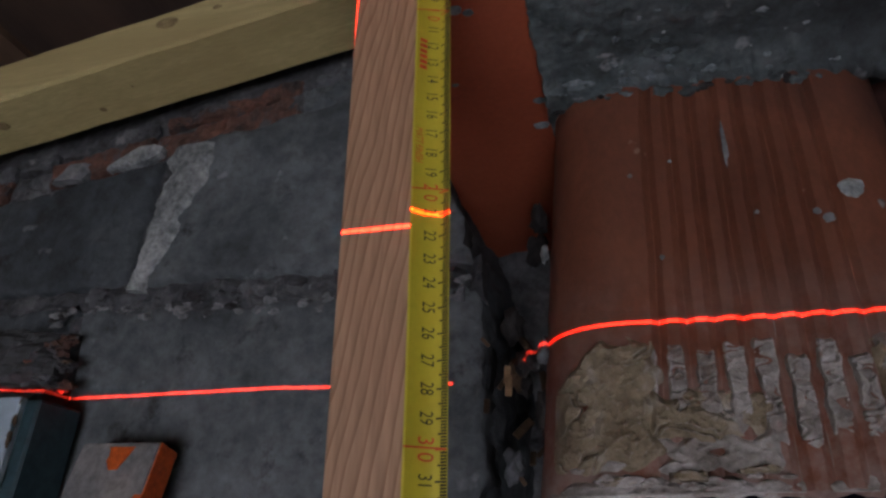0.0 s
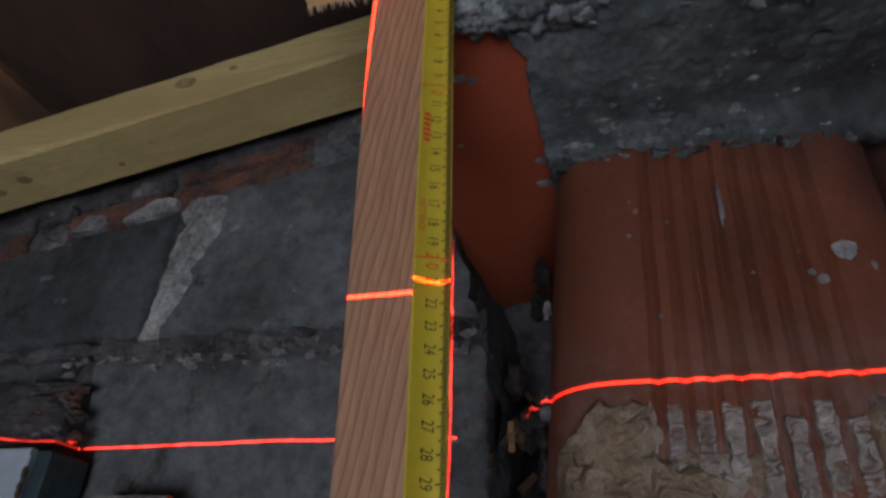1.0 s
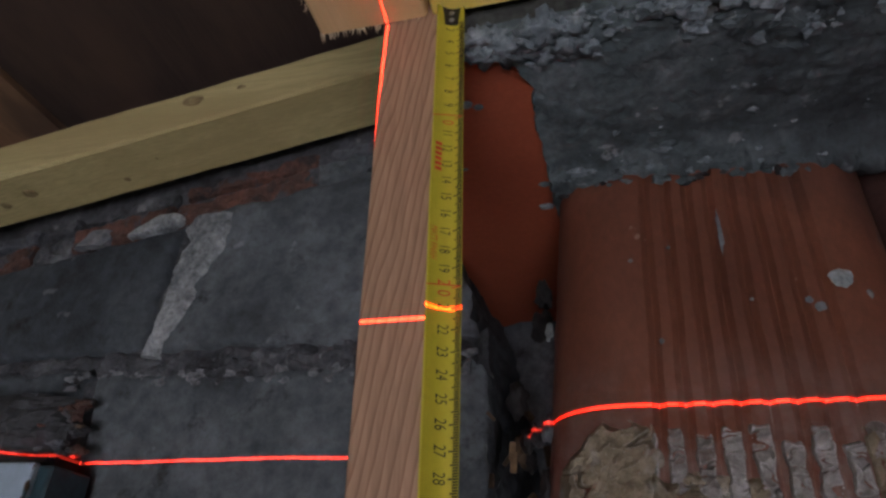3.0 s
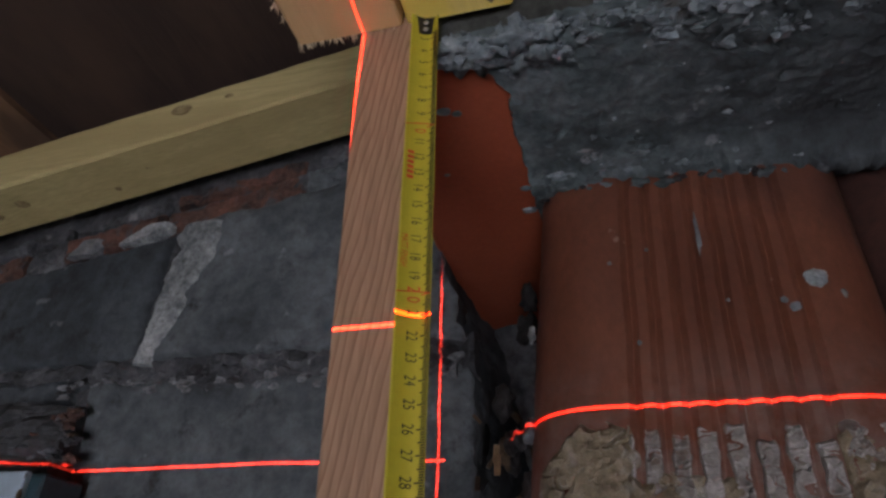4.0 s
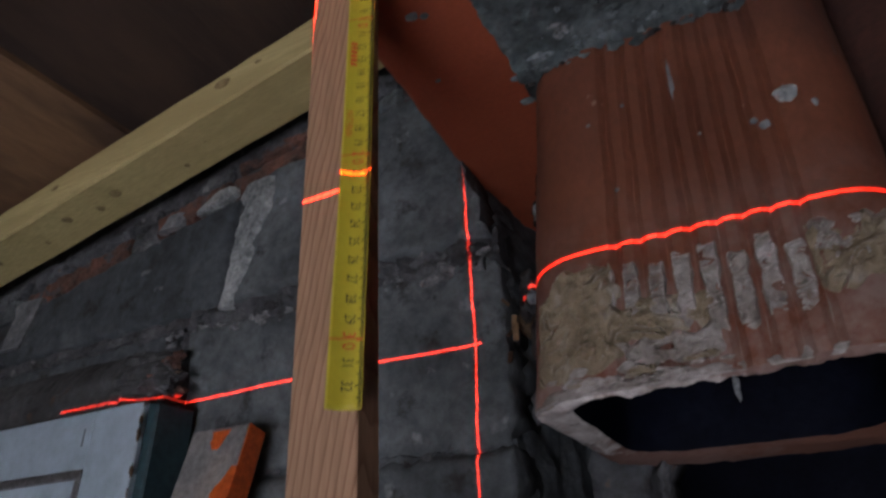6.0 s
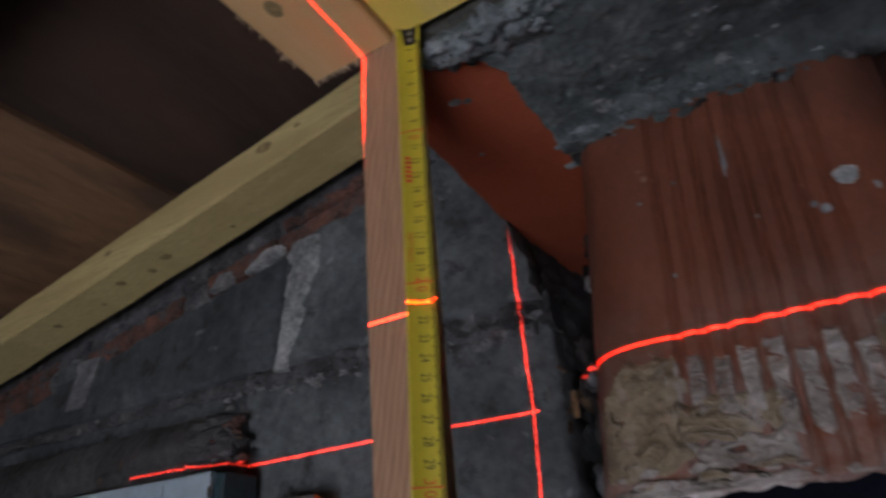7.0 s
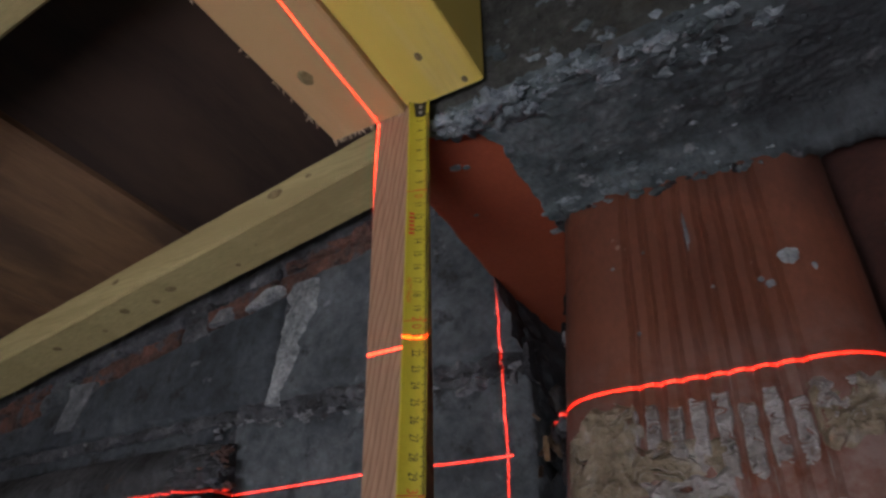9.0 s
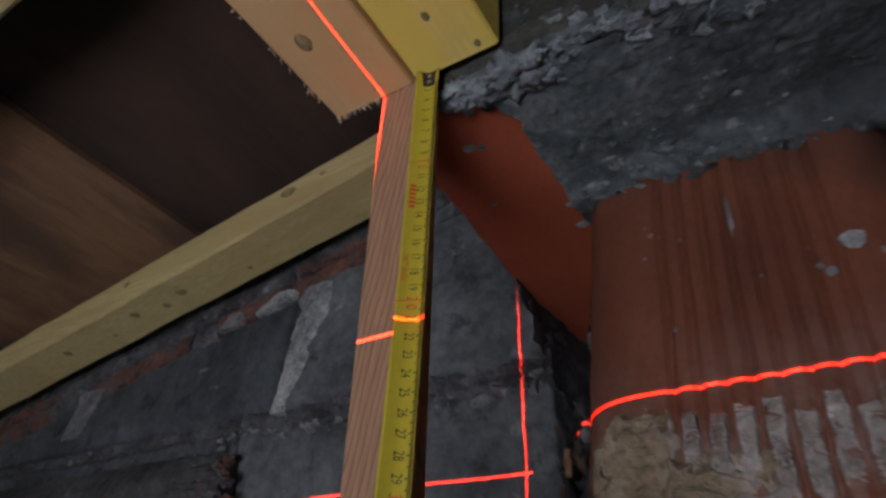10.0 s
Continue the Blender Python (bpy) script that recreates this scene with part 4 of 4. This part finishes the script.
part("blade", relief(blade, 16, 120, (0, 0.0003, 0), True), M["tape"], tape, smooth=True)
part("end_plate", relief(lambda u, v: tape_at((u - 0.5) * (0.95 + 0.35 * v), 1.684 + v * 0.0145) + Vector((0, -0.0006, 0)), 6, 6, (0, 0.0005, 0)), M["ink"], tape, "black end hook plate")
for z in (1.688, 1.694):
    part("rivet", clump(*(tape_at(0, z) + Vector((0, -0.0011, 0))), 0.0017, (1, 0.4, 1), z, 2, 0.02), M["metal"], tape, "shiny rivet")


def strip(s0, s1, z0, z1):
    a = [tape_at(s, z) + Vector((0, -0.00025, 0)) for s, z in ((s0, z0), (s1, z0), (s1, z1), (s0, z1))]
    return a


ticks = {"ink": bmesh.new(), "redink": bmesh.new()}
for mm in range(25, 330):
    z = 1.71 - mm * 0.001
    L = 0.62 if mm % 10 == 0 else 0.50 if mm % 5 == 0 else 0.36
    w = 0.00032
    cols = ticks["redink" if mm % 100 == 0 else "ink"]
    quads = [strip(0.97 - L, 0.97, z - w, z + w)]
    if mm % 100 == 0:
        quads.append(strip(-0.97, 0.97, z - w, z + w))
    for q in quads:
        cols.faces.new([cols.verts.new(p) for p in q])
for key, bmx in ticks.items():
    part("graduation", bmx, M[key], tape, "fine millimetre ticks", kind="stuff")


def lettering(text, size):
    cu = bpy.data.curves.new("numeral", "FONT")
    cu.body, cu.size, cu.align_x, cu.align_y = text, size, "CENTER", "CENTER"
    cu.resolution_u = 3
    ob = bpy.data.objects.new("numeral", cu)
    me = bpy.data.meshes.new_from_object(ob)
    bpy.data.objects.remove(ob)
    return me


def print_on_tape(text, size, z, s, key, name="numeral", squash=1.0, bold=0.0):
    me = lettering(text, size)
    for v in me.vertices:
        a, c = v.co.x * squash, v.co.y
        p = tape_at(s + c / 0.0075, z - a)
        v.co = p + Vector((0, -0.0003, 0))
    me.materials.append(M[key])
    ob = new(name, me)
    ob.parent = tape
    ob.matrix_parent_inverse = Matrix.Translation(-tape.location)


for n in range(3, 33):
    z = 1.71 - n * 0.01
    if n % 10 == 0:
        print_on_tape(str(n // 10), 0.0078, z + 0.0026, -0.12, "redink", squash=0.85)
        print_on_tape("0", 0.0078, z - 0.0026, -0.12, "redink", squash=0.85)
    else:
        print_on_tape(str(n), 0.0066, z, -0.12, "ink", squash=0.72)
print_on_tape("MATT FINISH", 0.0036, 1.71 - 0.1775, -0.70, "redink", "printed_word", 0.86)
for k in range(6):
    bb = bmesh.new()
    z = 1.71 - 0.118 - k * 0.0032
    bb.faces.new([bb.verts.new(p) for p in strip(-0.78, -0.42, z - 0.0011, z + 0.0011)])
    part("printed_bar", bb, M["redink"], tape)

# ---- things leaning against the wall ----
door = thing("old_door", "white-painted old door leaf with teal edges leaning by the wall", "door", (-0.3, 0.83, 0))
part("door_leaf", box(-0.62, 0.1345, 0.806, 0.852, 0.0, 1.4865, 0.002), M["teal"], door, "dark teal edge")


def frame_piece(x0, x1, z0, z1):
    part("door_frame", box(x0, x1, 0.7995, 0.8065, z0, z1, 0.0012), M["white"], door, "chipped white paint")


frame_piece(0.050, 0.1225, 0.002, 1.4875)
frame_piece(-0.62, -0.54, 0.002, 1.4875)
frame_piece(-0.54, 0.050, 1.428, 1.4875)
frame_piece(-0.54, 0.050, 0.002, 0.15)
part("door_panel", box(-0.536, 0.0465, 0.8020, 0.8062, 0.154, 1.4245, 0.0015), M["white"], door, "bluish white panel")
part("moulding", box(-0.5395, 0.0495, 0.7980, 0.8020, 1.4205, 1.4300, 0.003, 2), M["metal"], door, "grey worn moulding")
part("moulding", box(0.0415, 0.0510, 0.7980, 0.8020, 0.15, 1.4205, 0.003, 2), M["metal"], door, "grey worn moulding")
latch = part("latch", box(0.036, 0.058, 0.790, 0.7995, 1.315, 1.345, 0.002), M["metal"], door, "small grey latch")
part("knob", clump(0.047, 0.788, 1.338, 0.005, (1, 1, 1), 3, 2, 0.05), M["metal"], latch, smooth=True)
part("catch", box(-0.170, -0.130, 0.792, 0.802, 1.415, 1.424, 0.002), M["metal"], door, "small grey catch")
chips = random.Random(21)
for k in range(26):                               # paint knocked off along the edge
    z = 1.486 - 0.20 * chips.random() ** 1.2
    part("paint_chip", clump(0.1228, 0.7992, z, 0.0010 + 0.0022 * chips.random() ** 2, (0.7, 0.5, chips.uniform(1.0, 2.4)), k * 2.1, 2, 0.8), M["dirt" if k % 3 else "teal"], door, "bare brown wood where paint is gone")
part("crack", box(0.0395 - 0.0006, 0.0395 + 0.0006, 0.7990, 0.8, 1.452, 1.470), M["ink"], door, "thin dark crack")

plank = thing("paint_plank", "grey plank smeared with orange paint leaning on the wall", "plank", (0.2, 0.5, 0))
lean_m = pose(0.173, 0.842, 1.449, -14.0)
b = box(0, 0.070, -0.022, 0, -1.50, 0, 0.0015)
bmesh.ops.transform(b, matrix=lean_m @ Matrix.Identity(4), verts=b.verts)
part("board", b, M["paintgrey"], plank)
b = box(0.0702, 0.0715, -0.0215, -0.0005, -1.50, -0.0006)
bmesh.ops.transform(b, matrix=lean_m, verts=b.verts)
bm_edge = b
for rows, seed in (([(-0.004, 0.026, 0.050), (-0.012, 0.030, 0.046), (-0.022, 0.034, 0.041)], 3.0),
                   ([(-0.040, 0.066, 0.0712), (-0.060, 0.052, 0.0712), (-0.085, 0.044, 0.0712), (-0.12, 0.040, 0.0712), (-0.20, 0.046, 0.0712), (-0.40, 0.060, 0.0712)], 8.0)):
    def dab(u, v, rows=rows, seed=seed):
        q = v * (len(rows) - 1)
        i = min(int(q), len(rows) - 2)
        z, a, c = (rows[i][k] + (q - i) * (rows[i + 1][k] - rows[i][k]) for k in range(3))
        a += 0.004 * fbm(seed, z * 90, 2.0, 3)
        return lean_m @ Vector((a + u * (c - a), -0.0226 + 0.0004 * fbm(u * 5, seed, z * 80), z))
    part("paint_smear", relief(dab, 10, 40, (0, 0.003, 0)), M["orange"], plank, "smeared orange paint")
part("painted_edge", bm_edge, M["orange"], plank, "bright orange painted edge")

# straw and dirt caught beside the liner
rng = random.Random(11)
for k in range(14):
    if k < 5:                                     # the pale ones on top
        x, y, z = ((0.510, 0.810, 1.492), (0.511, 0.809, 1.484), (0.488, 0.853, 1.481), (0.487, 0.854, 1.530), (0.506, 0.813, 1.486))[k]
        size = (0.7, 0.8, 0.7, 0.5, 0.6)[k]
    else:
        x, y, z, size = rng.uniform(0.505, 0.53), rng.uniform(0.87, 0.93), rng.uniform(1.42, 1.56), rng.uniform(0.6, 1.3)
    bb = box(-0.003, 0.003, -0.0012, 0.0012, -0.009, 0.009, 0.0008)
    bmesh.ops.transform(bb, matrix=pose(x, y, z, rng.uniform(-40, 40), rng.uniform(-50, 50), rng.uniform(-30, 30)) @ Matrix.Scale(size, 4), verts=bb.verts)
    part("wood_chip", bb, M["straw" if k < 2 else "dirt"], recess, "pale brown wood chip" if k < 2 else "brown wood chip")
part("pebble", clump(0.5400, 0.800, 1.575, 0.0042, (0.7, 1.0, 1.5), 6.0, 3, 0.4), M["smear"], recess, "whitish mortar pebble", smooth=True)

# ---- the laser level's housing: two fine slits in front of the diode ----
level = thing("laser_level", "small dark cross-line laser level on a slim pole", "laser level", (LASER.x, LASER.y, 0))
SD, SW = 0.05, 0.00003
lx, ly = LASER.x, LASER.y
yaw_left, yaw_right = math.atan2(LASER.x + 0.04, 0.815 + 0.35), 0.5
part("housing_back", box(lx - 0.035, lx + 0.035, ly - 0.03, ly - 0.026, LZ - 0.07, LZ + 0.06), M["case"], level)
part("housing_side", box(lx - 0.039, lx - 0.035, ly - 0.03, ly + SD + 0.002, LZ - 0.07, LZ + 0.06), M["case"], level)
part("housing_side", box(lx + 0.035, lx + 0.039, ly - 0.03, ly + SD + 0.002, LZ - 0.07, LZ + 0.06), M["case"], level)
part("housing_top", box(lx - 0.035, lx + 0.035, ly - 0.03, ly + SD + 0.002, LZ + 0.056, LZ + 0.06), M["case"], level)
part("housing_base", box(lx - 0.035, lx + 0.035, ly - 0.03, ly + SD + 0.002, LZ - 0.07, LZ - 0.066), M["case"], level)
part("pole", box(lx - 0.012, lx + 0.012, ly - 0.012, ly + 0.012, 0.0, LZ - 0.07, 0.004), M["case"], level)
hl, hr = SD * math.tan(yaw_left), 0.034            # ends of the level slit
vx = SD * (0.455 - LASER.x) / (0.852 - LASER.y)     # the upright slit's shift
zt, zb = 0.040, 0.045
face = [(-0.035, -hl, -0.066, 0.056), (hr, 0.035, -0.066, 0.056),
        (-hl, vx - SW, SW, 0.056), (vx + SW, hr, SW, 0.056), (-hl, vx - SW, -0.066, -SW), (vx + SW, hr, -0.066, -SW),
        (vx - SW, vx + SW, zt, 0.056), (vx - SW, vx + SW, -0.066, -zb)]
for x0, x1, z0, z1 in face:
    part("slit_plate", box(lx + x0, lx + x1, ly + SD, ly + SD + 0.0005, LZ + z0, LZ + z1), M["case"], level)
